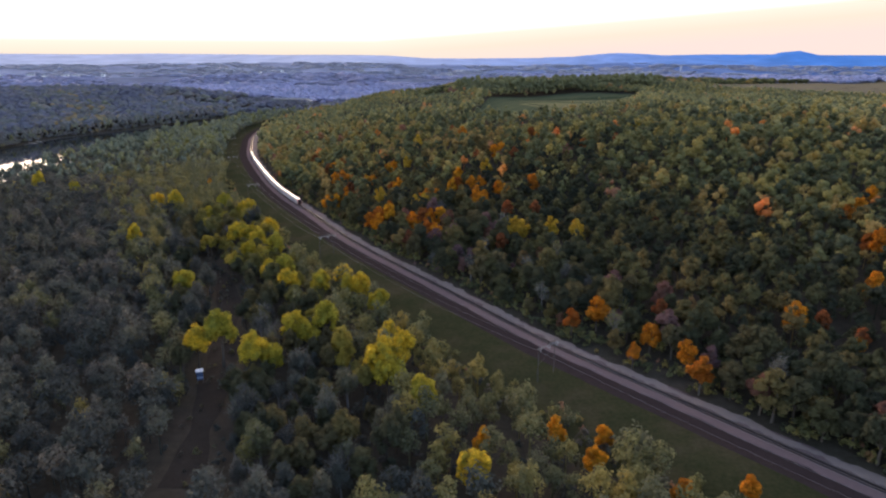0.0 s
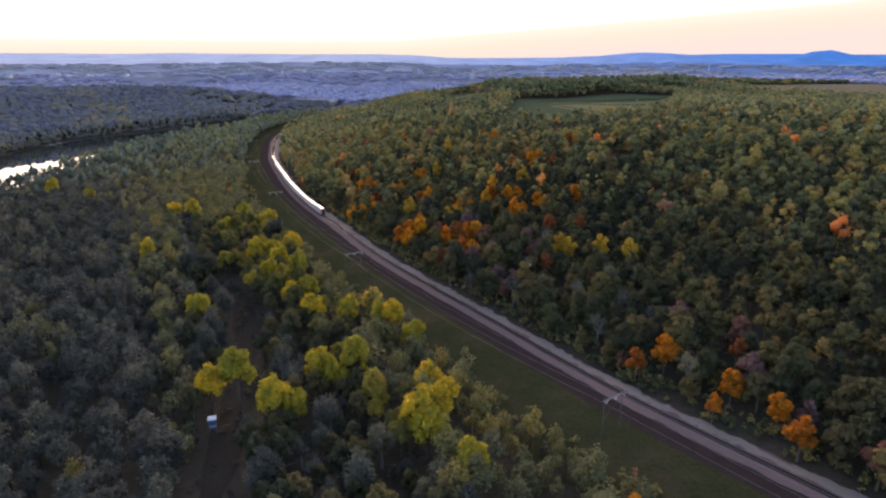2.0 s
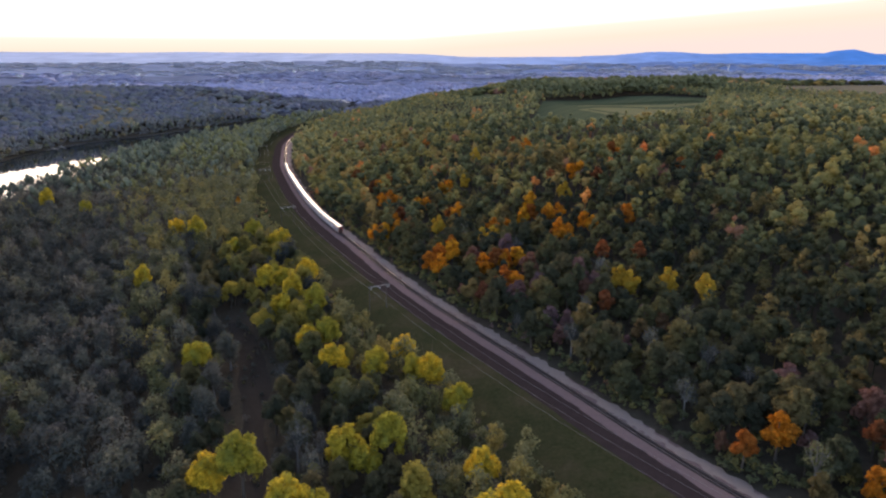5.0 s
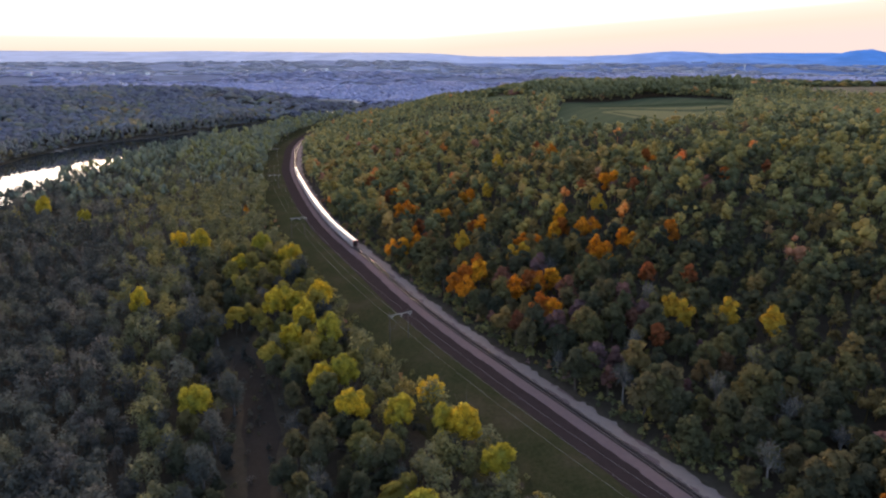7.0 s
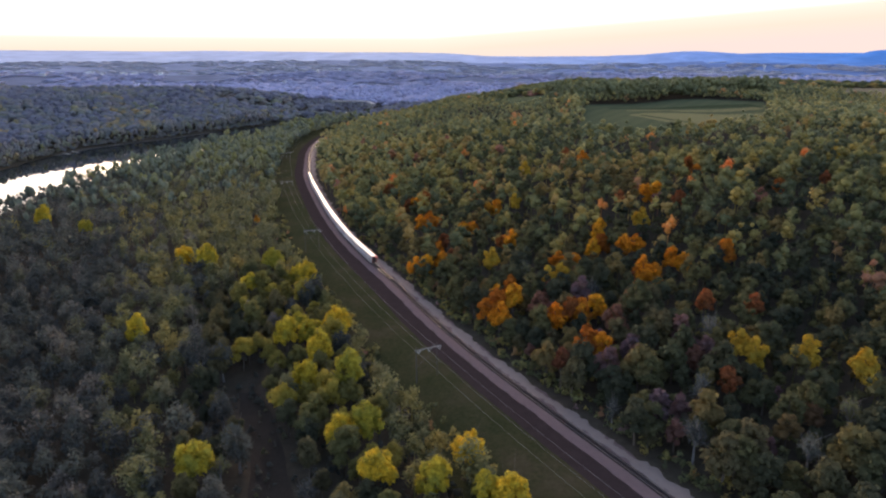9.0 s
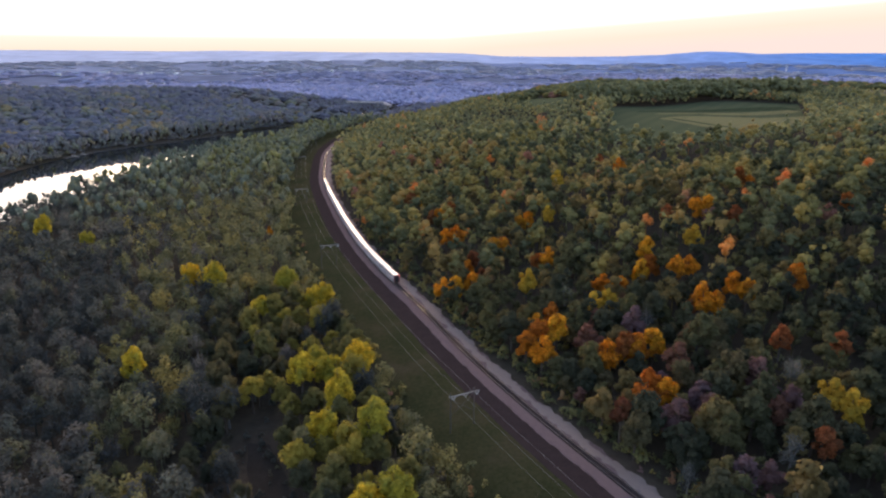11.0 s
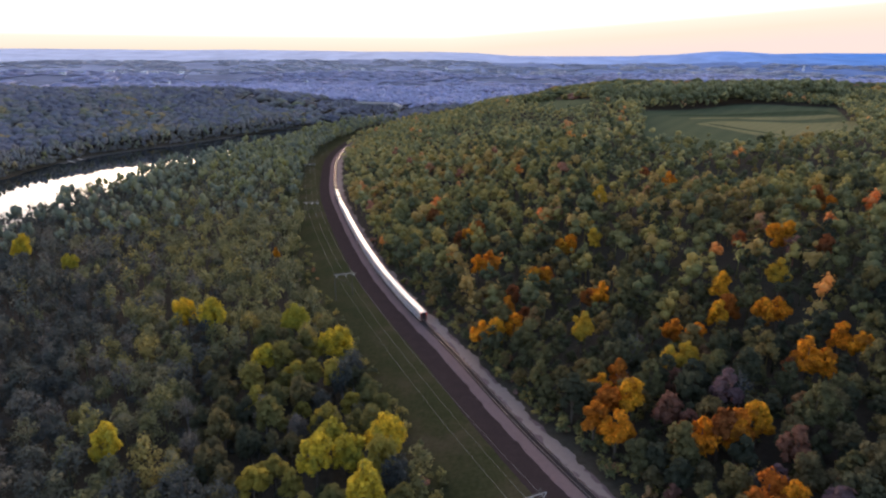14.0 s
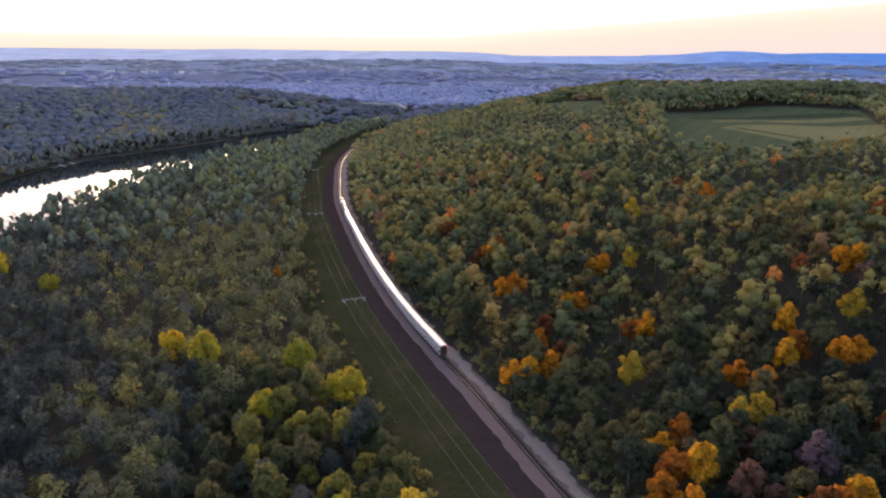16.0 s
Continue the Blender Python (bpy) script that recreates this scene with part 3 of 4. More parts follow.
gold_kinds = [tree("ash_tree", r0, 15, 5.0, 1.8, 14, 1600, 0.85, leaf_gold, bark, "ash tree in pale gold leaf on the hillside", "tree", 1.1) for i in range(2)]
plant(gold_kinds, GOLD, "golden ash trees", r0, 1.0, 1.2)

# the woods
r1 = np.random.default_rng(11)
wx, wy = scatter(r1, 7.7, -1300, 1100, 70, 1310)
col = np.array(YELLOW + ORANGE + RED + ORANGE_NEAR + GOLD, float)
free = np.ones(len(wx), bool)
for cx, cy in col:
    free &= np.hypot(wx - cx, wy - cy) > 5.6
wx, wy = wx[free], wy[free]
ws = beside(wx, wy)


def off_line(x, y, x0, y0, x1, y1):
    """Metres from a straight stretch of the plan."""
    dx, dy = x1 - x0, y1 - y0
    u = np.clip(((x - x0) * dx + (y - y0) * dy) / (dx * dx + dy * dy), 0, 1)
    return np.hypot(x - x0 - u * dx, y - y0 - u * dy)


dist = off_line(wx, wy, 0, 0, -85, 250)
# the nearest stretch of wood on each side of the line as single trees
right_side = np.where((ws > 0))[0]
left_side = np.where((ws < 0))[0]
single_right = right_side[np.argsort(off_line(wx[right_side], wy[right_side], 85, 170, -25, 400))[:260]]
single_left = left_side[np.argsort(off_line(wx[left_side], wy[left_side], -40, 160, -150, 420))[:280]]
oak_kinds = [tree("oak_tree", r1, 13.5 + i % 3, 4.9 + 0.5 * (i % 3), 1.2, 17, 1300, 0.85, leaf_dull if i > 3 else leaf_green, bark, "olive oak turning yellow-brown on the wooded slope" if i > 3 else "leafy green oak on the wooded slope", "tree") for i in range(6)]
plant(oak_kinds, [(wx[i], wy[i]) for i in single_right if i % 12], "oaks on the slope", r1, 0.55, 1.3)
willow_kinds = [tree("willow_tree", r1, 13.5 + i % 3, 3.9 + 0.6 * (i % 3), 1.5, 22, 1500, 0.5, leaf_grey, pale_bark, "grey-green willow with thinning leaves in the valley wood", "tree", 1.9, 0.22, 3) for i in range(6)]
bare_kinds = [tree("bare_tree", r1, 13, 4.2, 3, 10, 460, 0.45, leaf_grey, pale_bark, "nearly bare grey tree with fine branches", "tree", 1.2, 0.0, 6) for i in range(3)]
edge = (ws < -22) & (ws > -74 - 16 * rolling(wx, wy, 40, 4))
belt = edge & (wy < 470)
olive_kinds = [tree("cottonwood_tree", r1, 14 + i % 3, 4.9 + 0.5 * (i % 2), 3, 16, 1350, 0.8, leaf_olive, bark, "cottonwood turning from green to yellow beside the railway", "tree", 1.15) for i in range(4)]
plant(olive_kinds, [(wx[i], wy[i]) for i in single_left if belt[i] and i % 5 < 3], "turning cottonwoods by the line", r1, 0.75, 1.15)
single_open = [i for i in single_left if not (belt[i] and i % 5 < 3)]
turning = [i for i in single_open if ws[i] > -120 and i % 3]
elm_kinds = [tree("elm_tree", r1, 13 + i % 3, 4.4 + 0.6 * (i % 2), 2, 17, 1250, 0.72, leaf_dull, bark, "dull olive elm turning brown in the valley wood", "tree", 1.3) for i in range(3)]
plant(elm_kinds, [(wx[i], wy[i]) for i in turning], "elms in the valley", r1, 0.6, 1.2)
single_open = [i for i in single_open if i not in turning]
plant(willow_kinds, [(wx[i], wy[i]) for i in single_open if i % 5 > 1], "willows in the valley", r1, 0.55, 1.3)
plant(bare_kinds, [(wx[i], wy[i]) for i in [*single_open, *single_right] if (i % 5 < 2 if ws[i] < 0 else i % 12 == 0)], "bare trees in the woods", r1, 0.8, 1.2)
rest = np.ones(len(wx), bool)
rest[single_right] = rest[single_left] = False


def woods(name, r, xs, ys, kinds, mat, label, lo, hi, tints, boost=1.0):
    """A stretch of wood as one joined mesh; every tree is turned, scaled and tinted by itself."""
    vs, qs, ts, tn, sm, n = [], [], [], [], [], 0
    zs = ground(xs, ys)
    turn, sc, pick = r.uniform(0, 6.28, len(xs)), r.uniform(lo, hi, len(xs)) * boost, r.integers(0, len(kinds), len(xs))
    for x, y, z, a, k, p, tv in zip(xs, ys, zs, turn, sc, pick, tints):
        v, q, t, nc = kinds[p]
        ca, sa = math.cos(a) * k, math.sin(a) * k
        w = np.empty_like(v)
        w[:, 0], w[:, 1], w[:, 2] = v[:, 0] * ca - v[:, 1] * sa + x, v[:, 0] * sa + v[:, 1] * ca + y, v[:, 2] * k + z
        vs.append(w)
        qs.append(q + n)
        ts.append(t + n)
        sm.append(np.arange(len(t)) < nc)
        tn.append(np.full(len(v), tv))
        n += len(v)
    ob = new(name, raw_mesh(name, np.concatenate(vs), np.concatenate(qs), np.concatenate(ts), mat, np.concatenate(tn), np.concatenate(sm)))
    return tagged(ob, label, "woods", kind="stuff")


def stem(v, q, t, cores, height, thick):
    """Adds a plain tapered stem to a crown's arrays."""
    ang = np.arange(5) * 2 * math.pi / 5
    ring = np.stack([np.cos(ang), np.sin(ang)], -1)
    lo = np.concatenate([ring * thick, np.full((5, 1), -1.0)], 1)
    hi_ = np.concatenate([ring * thick * 0.5, np.full((5, 1), height)], 1)
    n = len(v)
    sq = np.array([[i, (i + 1) % 5, 5 + (i + 1) % 5, 5 + i] for i in range(5)]) + n
    return np.concatenate([v, lo, hi_]), np.concatenate([q, sq]), t, cores


r2 = np.random.default_rng(23)
HEDGE = [(30, 1010), (110, 1060), (335, 1222), (375, 1190), (420, 1270), (360, 1310), (240, 1240), (80, 1130), (10, 1060)]
tall = inside(wx, wy, HEDGE)
low = inside(wx, wy, [(-30, 590), (215, 590), (265, 800), (238, 850), (190, 760), (120, 715), (40, 705), (30, 770), (10, 770)])
low |= inside(wx, wy, [(300, 960), (345, 1145), (480, 1190), (800, 1120), (1040, 1250), (1000, 950), (620, 860)])
low |= inside(wx, wy, [(-140, 860), (60, 860), (30, 980), (-20, 1000), (-80, 1110), (-140, 1110)])
mixed_reach = dist + r2.uniform(-1, 1, len(dist)) * 0.28 * np.minimum(dist, 500) * (dist > 200)
LEVELS = [(0, 270, 12, 360, 0.72), (270, 500, 5, 84, 1.05), (500, 1500, 3, 8, 1.6)]
for side, mat, label in (("r", leaf_hill, "dense mixed green autumn wood on the hillside"), ("l", leaf_valley, "grey-green thinning wood on the valley floor")):
    for a, b, lobes, leaves, size in LEVELS:
        kinds = []
        for i in range(9):
            h = r2.uniform(12.5, 17.5) if side == "r" else r2.uniform(11, 17)
            v, q, t, nc, _ = crown(r2, h, r2.uniform(4.6, 6.2) if side == "r" else r2.uniform(4.3, 5.8), 2.5, lobes, leaves, size, 1.0 if side == "r" else 1.55, (0.84 if side == "r" else 0.36) if a < 500 else 0.9, a >= 270)
            kinds.append(stem(v, q, t, nc, h * 0.5, 0.3) if a < 500 else (v, q, t, nc))
        k = rest & (mixed_reach >= a) & (mixed_reach < b) & ((ws > 0) if side == "r" else (ws < 0) & (wx > far_bank(wy) - 3))
        tints = np.clip(r2.uniform(size=k.sum()) * 0.92 + 0.2 * rolling(wx[k], wy[k], 45, 8), 0, 0.91 if side == "r" else 0.97)
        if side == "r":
            # lighter tints towards the line imitate the stronger light on that edge
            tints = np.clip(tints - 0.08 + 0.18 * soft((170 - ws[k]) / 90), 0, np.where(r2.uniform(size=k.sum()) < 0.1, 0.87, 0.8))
        tints = np.where(r2.uniform(size=k.sum()) < 0.015, r2.uniform(0.95, 1.0, k.sum()), tints)
        tints = np.where(tall[k], 0.3 * tints, tints)
        if side == "l":
            tints = np.where(belt[k], 0.80 + 0.2 * r2.uniform(size=k.sum()), np.where((edge[k] & (wy[k] < 640)) | ((ws[k] > -125) & (r2.uniform(size=k.sum()) < 0.6)), 0.78 + 0.19 * r2.uniform(size=k.sum()), tints))
        # distant trees get the haze-paled leaves, the nearest slope the dimmed ones
        woods("woods", r2, wx[k], wy[k], kinds, (leaf_slope_dim if side == "r" and a == 0 else mat) if a < 500 else (leaf_hill_hazed if side == "r" else leaf_valley_hazed), label, 0.55, 1.18, tints, np.where(tall[k], 1.7, np.where(low[k], 0.78, np.where((ws[k] < 0) & (wx[k] < near_bank(wy[k]) + 70) & (wy[k] > 1000), 0.9, 1.0))))
    if side == "l":
        shore = rest & (ws < 0) & (wx <= far_bank(wy) - 3) & (wx > far_bank(wy) - 28 - 40 * soft((900 - wy) / 150)) & (wy < 1250)
        woods("woods", r2, wx[shore], wy[shore], kinds, leaf_far_haze, "green willows along the far river bank, paled by painted haze", 0.7, 1.15, r2.uniform(0.5, 1.0, shore.sum()))
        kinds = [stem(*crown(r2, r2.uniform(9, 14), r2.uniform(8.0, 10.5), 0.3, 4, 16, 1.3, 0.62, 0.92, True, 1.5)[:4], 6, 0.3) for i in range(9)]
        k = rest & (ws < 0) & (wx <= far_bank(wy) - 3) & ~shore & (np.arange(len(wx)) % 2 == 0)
        woods("woods", r2, wx[k], wy[k], kinds, leaf_far_haze, "wood on the hill across the river, tinted with blue haze", 0.85, 1.2, np.clip(r2.beta(1.4, 1.6, k.sum()) + 0.4 * rolling(wx[k], wy[k], 60, 3), 0, 1))

# low growth under the trees and along the line
ux, uy = scatter(r2, 5.6, -420, 330, 80, 520)
us = beside(ux, uy)
uk = (np.hypot(ux + 25, uy - 60) < 430) & (r2.uniform(size=len(ux)) < np.where(np.abs(us) < 45, 0.75, 0.3))
ux, uy, us = ux[uk], uy[uk], us[uk]
bushes = []
for i in range(6):
    bushes.append(crown(r2, r2.uniform(3, 5.5), r2.uniform(1.8, 3.0), 0.2, 4, 56, 0.75, 1.0, 0.6)[:4])
k = us > 0
woods("undergrowth", r2, ux[k], uy[k], bushes, leaf_hill, "low dark green shrubs under the trees", 0.6, 1.2, r2.uniform(0, 0.75, k.sum()))
woods("undergrowth", r2, ux[~k], uy[~k], bushes, leaf_valley, "low grey-green shrubs and saplings", 0.6, 1.2, r2.uniform(0, 0.85, (~k).sum()))

# shrubs crowding both edges of the cutting
sy = r2.uniform(95, 600, 760)
so = np.where(np.arange(760) % 4 < 3, r2.uniform(7.6, 17, 760), r2.uniform(-41, -31, 760))
sx = line_x(sy) + so * np.sqrt(1 + ((line_x(sy + 1) - line_x(sy - 1)) / 2) ** 2)
woods("undergrowth", r2, sx, sy, bushes, leaf_hill, "dense shrubs and saplings along the edges of the cutting", 0.4, 1.0, r2.uniform(0, 0.9, 760))

# willow scrub down to the water on the far bank
by = r2.uniform(560, 1300, 420)
bx = far_bank(by) - r2.uniform(0.5, 13, 420)
woods("undergrowth", r2, bx, by, bushes, leaf_far_haze, "willow scrub along the far river bank, paled by painted haze", 0.9, 1.7, r2.uniform(0.4, 1.0, 420))

# scrub growing into the clearing
cy = r2.uniform(150, 345, 110)
cx = TRAIL(cy) + 2 + r2.normal(size=110) * 5.5
woods("undergrowth", r2, cx, cy, bushes, leaf_valley, "low grey-brown scrub growing into the clearing", 0.25, 0.7, r2.uniform(0.2, 0.9, 110))

# woods going on behind the start of the flight
bx, by = np.meshgrid(np.arange(-300, 300, 10.5), np.arange(-110, 190, 9.5))
bx, by = (bx + r2.uniform(-3, 3, bx.shape)).ravel(), (by + r2.uniform(-3, 3, by.shape)).ravel()
k = wooded(bx, by) & ~(wedge(bx, by) & (by > 68))
woods("woods", r2, bx[k], by[k], [stem(*crown(r2, r2.uniform(12, 16), r2.uniform(4.6, 6.0), 2, 6, 44, 2.4)[:4], 6, 0.3) for i in range(6)], leaf_valley, "wood going on up the valley", 0.6, 1.2, r2.uniform(0, 0.95, k.sum()))

# far woods to the horizon
r3 = np.random.default_rng(31)
clumps = []
for i in range(8):
    clumps.append(crown(r3, r3.uniform(8, 11), r3.uniform(11, 15), 0, 4, 0, 1.0, 0.42, 0.95, False, 1.5)[:4])
fx, fy = scatter(r3, 22, -2600, 2400, 150, 2700)
fd = np.hypot(fx + 25, fy - 60)
k = ~inside(fx, fy, [(-460, 1670), (-460, 1440), (-260, 1390), (-255, 1640)]) & ~inside(fx, fy, [(420, 1120), (480, 1190), (600, 1150), (850, 1150), (1060, 1270), (1060, 1100), (800, 1000), (560, 1000)]) & (off_line(fx, fy, 0, 0, -85, 250) >= 1050) & (fy > 300) & (fd < 2260) & ((rolling(fx, fy, 160, 9) > -0.55) | (fd < 2050))
fx, fy, fd = fx[k], fy[k], fd[k]
near_right = (fd < 1750) & (fx > line_x(fy))
# beyond the plateau the leaf colours hold painted haze
for sel, mat, label in ((near_right, leaf_hill, "woods on the far side of the plateau"), (~near_right & (fd < 1600), leaf_far_haze, "far woods in the river valley, tinted with blue haze"), (~near_right & (fd >= 1600), leaf_horizon_haze, "hazy blue woods of the far plain")):
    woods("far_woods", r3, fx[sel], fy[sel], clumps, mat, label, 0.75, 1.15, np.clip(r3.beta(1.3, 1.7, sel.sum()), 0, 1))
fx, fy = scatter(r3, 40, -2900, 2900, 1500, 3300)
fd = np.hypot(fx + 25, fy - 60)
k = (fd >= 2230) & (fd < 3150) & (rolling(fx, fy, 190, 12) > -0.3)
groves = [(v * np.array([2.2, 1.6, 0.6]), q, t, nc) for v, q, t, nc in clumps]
woods("far_woods", r3, fx[k], fy[k], groves, leaf_horizon_haze, "hazy blue groves on the far plain", 0.7, 1.3, r3.uniform(size=k.sum()))
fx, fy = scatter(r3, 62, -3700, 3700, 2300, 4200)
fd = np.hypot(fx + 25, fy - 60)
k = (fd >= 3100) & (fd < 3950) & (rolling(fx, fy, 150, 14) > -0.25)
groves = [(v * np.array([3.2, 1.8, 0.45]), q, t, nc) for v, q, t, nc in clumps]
woods("far_woods", r3, fx[k], fy[k], groves, leaf_haze, "woods near the horizon painted pale blue with haze", 0.6, 1.3, r3.uniform(size=k.sum()))

# thin willow scrub on the flats below the bridge
sx, sy = scatter(r3, 9, -460, -255, 1390, 1670)
k = inside(sx, sy, [(-460, 1670), (-460, 1440), (-260, 1390), (-255, 1640)])
woods("far_woods", r3, sx[k], sy[k], clumps, leaf_far_haze, "low haze-tinted scrub on the flats by the bridge", 0.2, 0.38, r3.uniform(0, 0.6, k.sum()))

# ---- the railway ----
def along(y):
    """Place on the line and its direction at y."""
    x = float(line_x(y))
    d = Vector((float(line_x(y + 0.5) - line_x(y - 0.5)), 1.0, 0)).normalized()
    return Vector((x, y, 0)), d


def ribbon(name, y0, y1, step, section, mat, label, ragged=0.0, smooth=False):
    """A strip along the line with a cross-section of (offset, height)."""
    r = np.random.default_rng(5)
    ys = np.arange(y0, y1, step)
    verts, faces, n = [], [], len(section)
    for y in ys:
        p, d = along(y)
        side = Vector((d.y, -d.x, 0))
        for i, (o, z) in enumerate(section):
            j = (r.uniform(-1, 1) + 0.9 * math.sin(y * 0.21 + i) + 0.5 * math.sin(y * 0.53 + 2 * i)) * ragged * 0.5 if ragged and i in (0, n - 1) else 0
            q = p + side * (o + j)
            verts.append((q.x, q.y, z))
    for a in range(len(ys) - 1):
        for i in range(n - 1):
            k = a * n + i
            faces.append((k, k + 1, k + n + 1, k + n))
    return tagged(mesh_object(name, verts, faces, mat, smooth=smooth), label, name.replace("_", " "), kind="structure")


ballast = plain("ballast", (0.17, 0.12, 0.115), 0.95, 0, 0.22, 0.5, 0.08)
cinder = plain("cinder", (0.042, 0.031, 0.030), 0.95, 0, 0.35, 0.25, 0.1)
rail_steel = plain("rail_steel", (0.30, 0.24, 0.21), 0.42, 0.7, 0.2, 1.0)
sleeper_wood = plain("sleeper_wood", (0.07, 0.055, 0.05), 0.9, 0, 0.3, 1.5)
ribbon("cinder_strip", 70, 1400, 2.5, [(-14.5, -0.1), (-13, 0.14), (-5.5, 0.16), (-4, 0.1)], cinder, "dark cinder strip of a former second track", 1.6)
ribbon("ballast_bed", 70, 1400, 1.5, [(-5.4, 0.05), (-4.4, 0.34), (-1.9, 0.5), (1.9, 0.5), (4.6, 0.36), (6.4, 0.1)], ballast, "pale pinkish gravel ballast under the single track", 0.8)
ribbon("ballast_shoulder", 70, 1400, 1.5, [(1.7, 0.53), (4.6, 0.40), (6.6, 0.13)], plain("pale_ballast", (0.27, 0.21, 0.18), 0.95, 0, 0.2, 0.6, 0.08), "paler gravel shoulder of the track", 1.7)
ribbon("track_centre", 70, 1400, 2.5, [(-1.25, 0.52), (1.25, 0.52)], plain("oily_ballast", (0.06, 0.046, 0.045), 0.9, 0, 0.3, 0.8), "oil-darkened gravel between the rails", 0.15)
for o in (-0.75, 0.75):
    ribbon("rail", 70, 1400, 3.0, [(o - 0.07, 0.6), (o - 0.04, 0.82), (o + 0.04, 0.82), (o + 0.07, 0.6)], rail_steel, "steel rail worn bright on top")
tv, tf, y = [], [], 72.0
while y < 1000:
    p, d = along(y)
    side = Vector((d.y, -d.x, 0))
    b = len(tv)
    for z in (0.5, 0.66):
        for u, w in ((-1.3, -0.12), (1.3, -0.12), (1.3, 0.12), (-1.3, 0.12)):
            q = p + side * u + d * w
            tv.append((q.x, q.y, z))
    tf += [(b + 4, b + 5, b + 6, b + 7), (b, b + 1, b + 5, b + 4), (b + 1, b + 2, b + 6, b + 5), (b + 2, b + 3, b + 7, b + 6), (b + 3, b, b + 4, b + 7)]
    y += 0.62 * d.y
tagged(mesh_object("sleepers", tv, tf, sleeper_wood), "dark wooden sleepers under the rails", "sleepers", kind="stuff")
verge, vt, vb = material("verge_grass", 0.95)
vb.inputs["Specular IOR Level"].default_value = 0.0
vc = ramp(vt, noise_at(vt, 0.045, 5, 0.65), ((0.35, (0.027, 0.033, 0.014)), (0.52, (0.043, 0.043, 0.020)), (0.68, (0.078, 0.061, 0.039)))).outputs[0]
vc = mixed(vt, 0.4, vc, ramp(vt, noise_at(vt, 0.8, 4), ((0.3, (0.021, 0.024, 0.012)), (0.72, (0.071, 0.067, 0.036)))).outputs[0])
vt.links.new(vc, vb.inputs["Base Color"])
bumped(vt, vb, noise_at(vt, 1.5, 4), 0.6, 0.3)
vy, offs = np.arange(70, 1400, 3.0), np.array([-46, -40, -35, -31, -27, -23, -19, -16, -13.0])
vv, vf = [], []
for y in vy:
    p, d = along(y)
    for o in offs:
        q = p + Vector((d.y, -d.x, 0)) * float(o)
        vv.append((q.x, q.y, float(ground(q.x, q.y)) + 0.16 if o < -14 else 0.1))
n = len(offs)
vf = [(r * n + i, r * n + i + 1, (r + 1) * n + i + 1, (r + 1) * n + i) for r in range(len(vy) - 1) for i in range(n - 1)]
tagged(mesh_object("grass_verge", vv, vf, verge, smooth=True), "olive brown grass strip beside the railway", "grass verge", kind="structure")

# the trodden clearing through the valley wood
trail_dirt = plain("trail_dirt", (0.044, 0.037, 0.030), 0.95, 0, 0.4, 0.12, 0.15)
ty = np.arange(150, 345, 4.0)
tw = 5.0 + 2.2 * rolling(ty, ty * 0, 13, 2)
tp = [(float(TRAIL(y)) + 2 + u * w, y, float(ground(float(TRAIL(y)) + 2 + u * w, y)) + 0.15) for y, w in zip(ty, tw) for u in (-1, -0.33, 0.33, 1)]
tagged(mesh_object("dirt_trail", tp, [(4 * i + j, 4 * i + j + 1, 4 * i + j + 5, 4 * i + j + 4) for i in range(len(ty) - 1) for j in range(3)], trail_dirt, smooth=True), "bare brown dirt clearing through the valley wood", "trail", kind="structure")

# ---- the train ----
silver = plain("stainless_steel", (0.74, 0.66, 0.62), 0.5, 0.2, 0.08, 0.4)
roof_steel = plain("roof_steel", (0.50, 0.46, 0.45), 0.5, 0.4, 0.06, 0.3)
dark_glass = plain("tinted_glass", (0.02, 0.022, 0.026), 0.12, 0, 0.1)
stripe_blue = plain("stripe_blue", (0.03, 0.06, 0.16), 0.5)
stripe_red = plain("stripe_red", (0.38, 0.05, 0.05), 0.5)
dark_steel = plain("dark_steel", (0.035, 0.034, 0.034), 0.7, 0.3)
# red light on the rear end wall, put into its base colour
red_lit_end = plain("red_lit_end", (0.16, 0.055, 0.045), 0.6, 0.2)
loco_blue = plain("loco_paint", (0.10, 0.13, 0.20), 0.5)


def lamp_material(name, colour, power):
    m, t, b = material(name, 0.5)
    b.inputs["Base Color"].default_value = (*colour, 1)
    b.inputs["Emission Color"].default_value = (*colour, 1)
    b.inputs["Emission Strength"].default_value = power
    return m


red_lamp = lamp_material("red_lamp", (1.0, 0.08, 0.05), 2.5)
white_lamp = lamp_material("white_lamp", (1.0, 0.75, 0.45), 8.0)


def extruded(profile, y0, y1, bm=None):
    """A body along y from a closed cross-section of (x, z)."""
    bm = bm or bmesh.new()
    a = [bm.verts.new((x, y0, z)) for x, z in profile]
    b = [bm.verts.new((x, y1, z)) for x, z in profile]
    n = len(profile)
    for i in range(n):
        bm.faces.new((a[i], a[(i + 1) % n], b[(i + 1) % n], b[i]))
    bm.faces.new(a[::-1])
    bm.faces.new(b)
    bmesh.ops.recalc_face_normals(bm, faces=bm.faces)
    return bm


def bogie(parent, y):
    bm = bmesh.new()
    for s in (-1, 1):
        box(bm, s * 0.95, y - 1.7, 0.45, s * 1.15, y + 1.7, 0.85, 0.05)
    box(bm, -0.95, y - 0.3, 0.5, 0.95, y + 0.3, 0.8)
    frame_part = part("bogie", bm, dark_steel, parent)
    for s in (-1, 1):
        for w in (-1.25, 1.25):
            bm = bmesh.new()
            rod(bm, (s * 0.68, y + w, 0.46), (s * 0.82, y + w, 0.46), 0.46, 0.46, 14)
            part("wheel", bm, rail_steel, frame_part, "steel wheel")


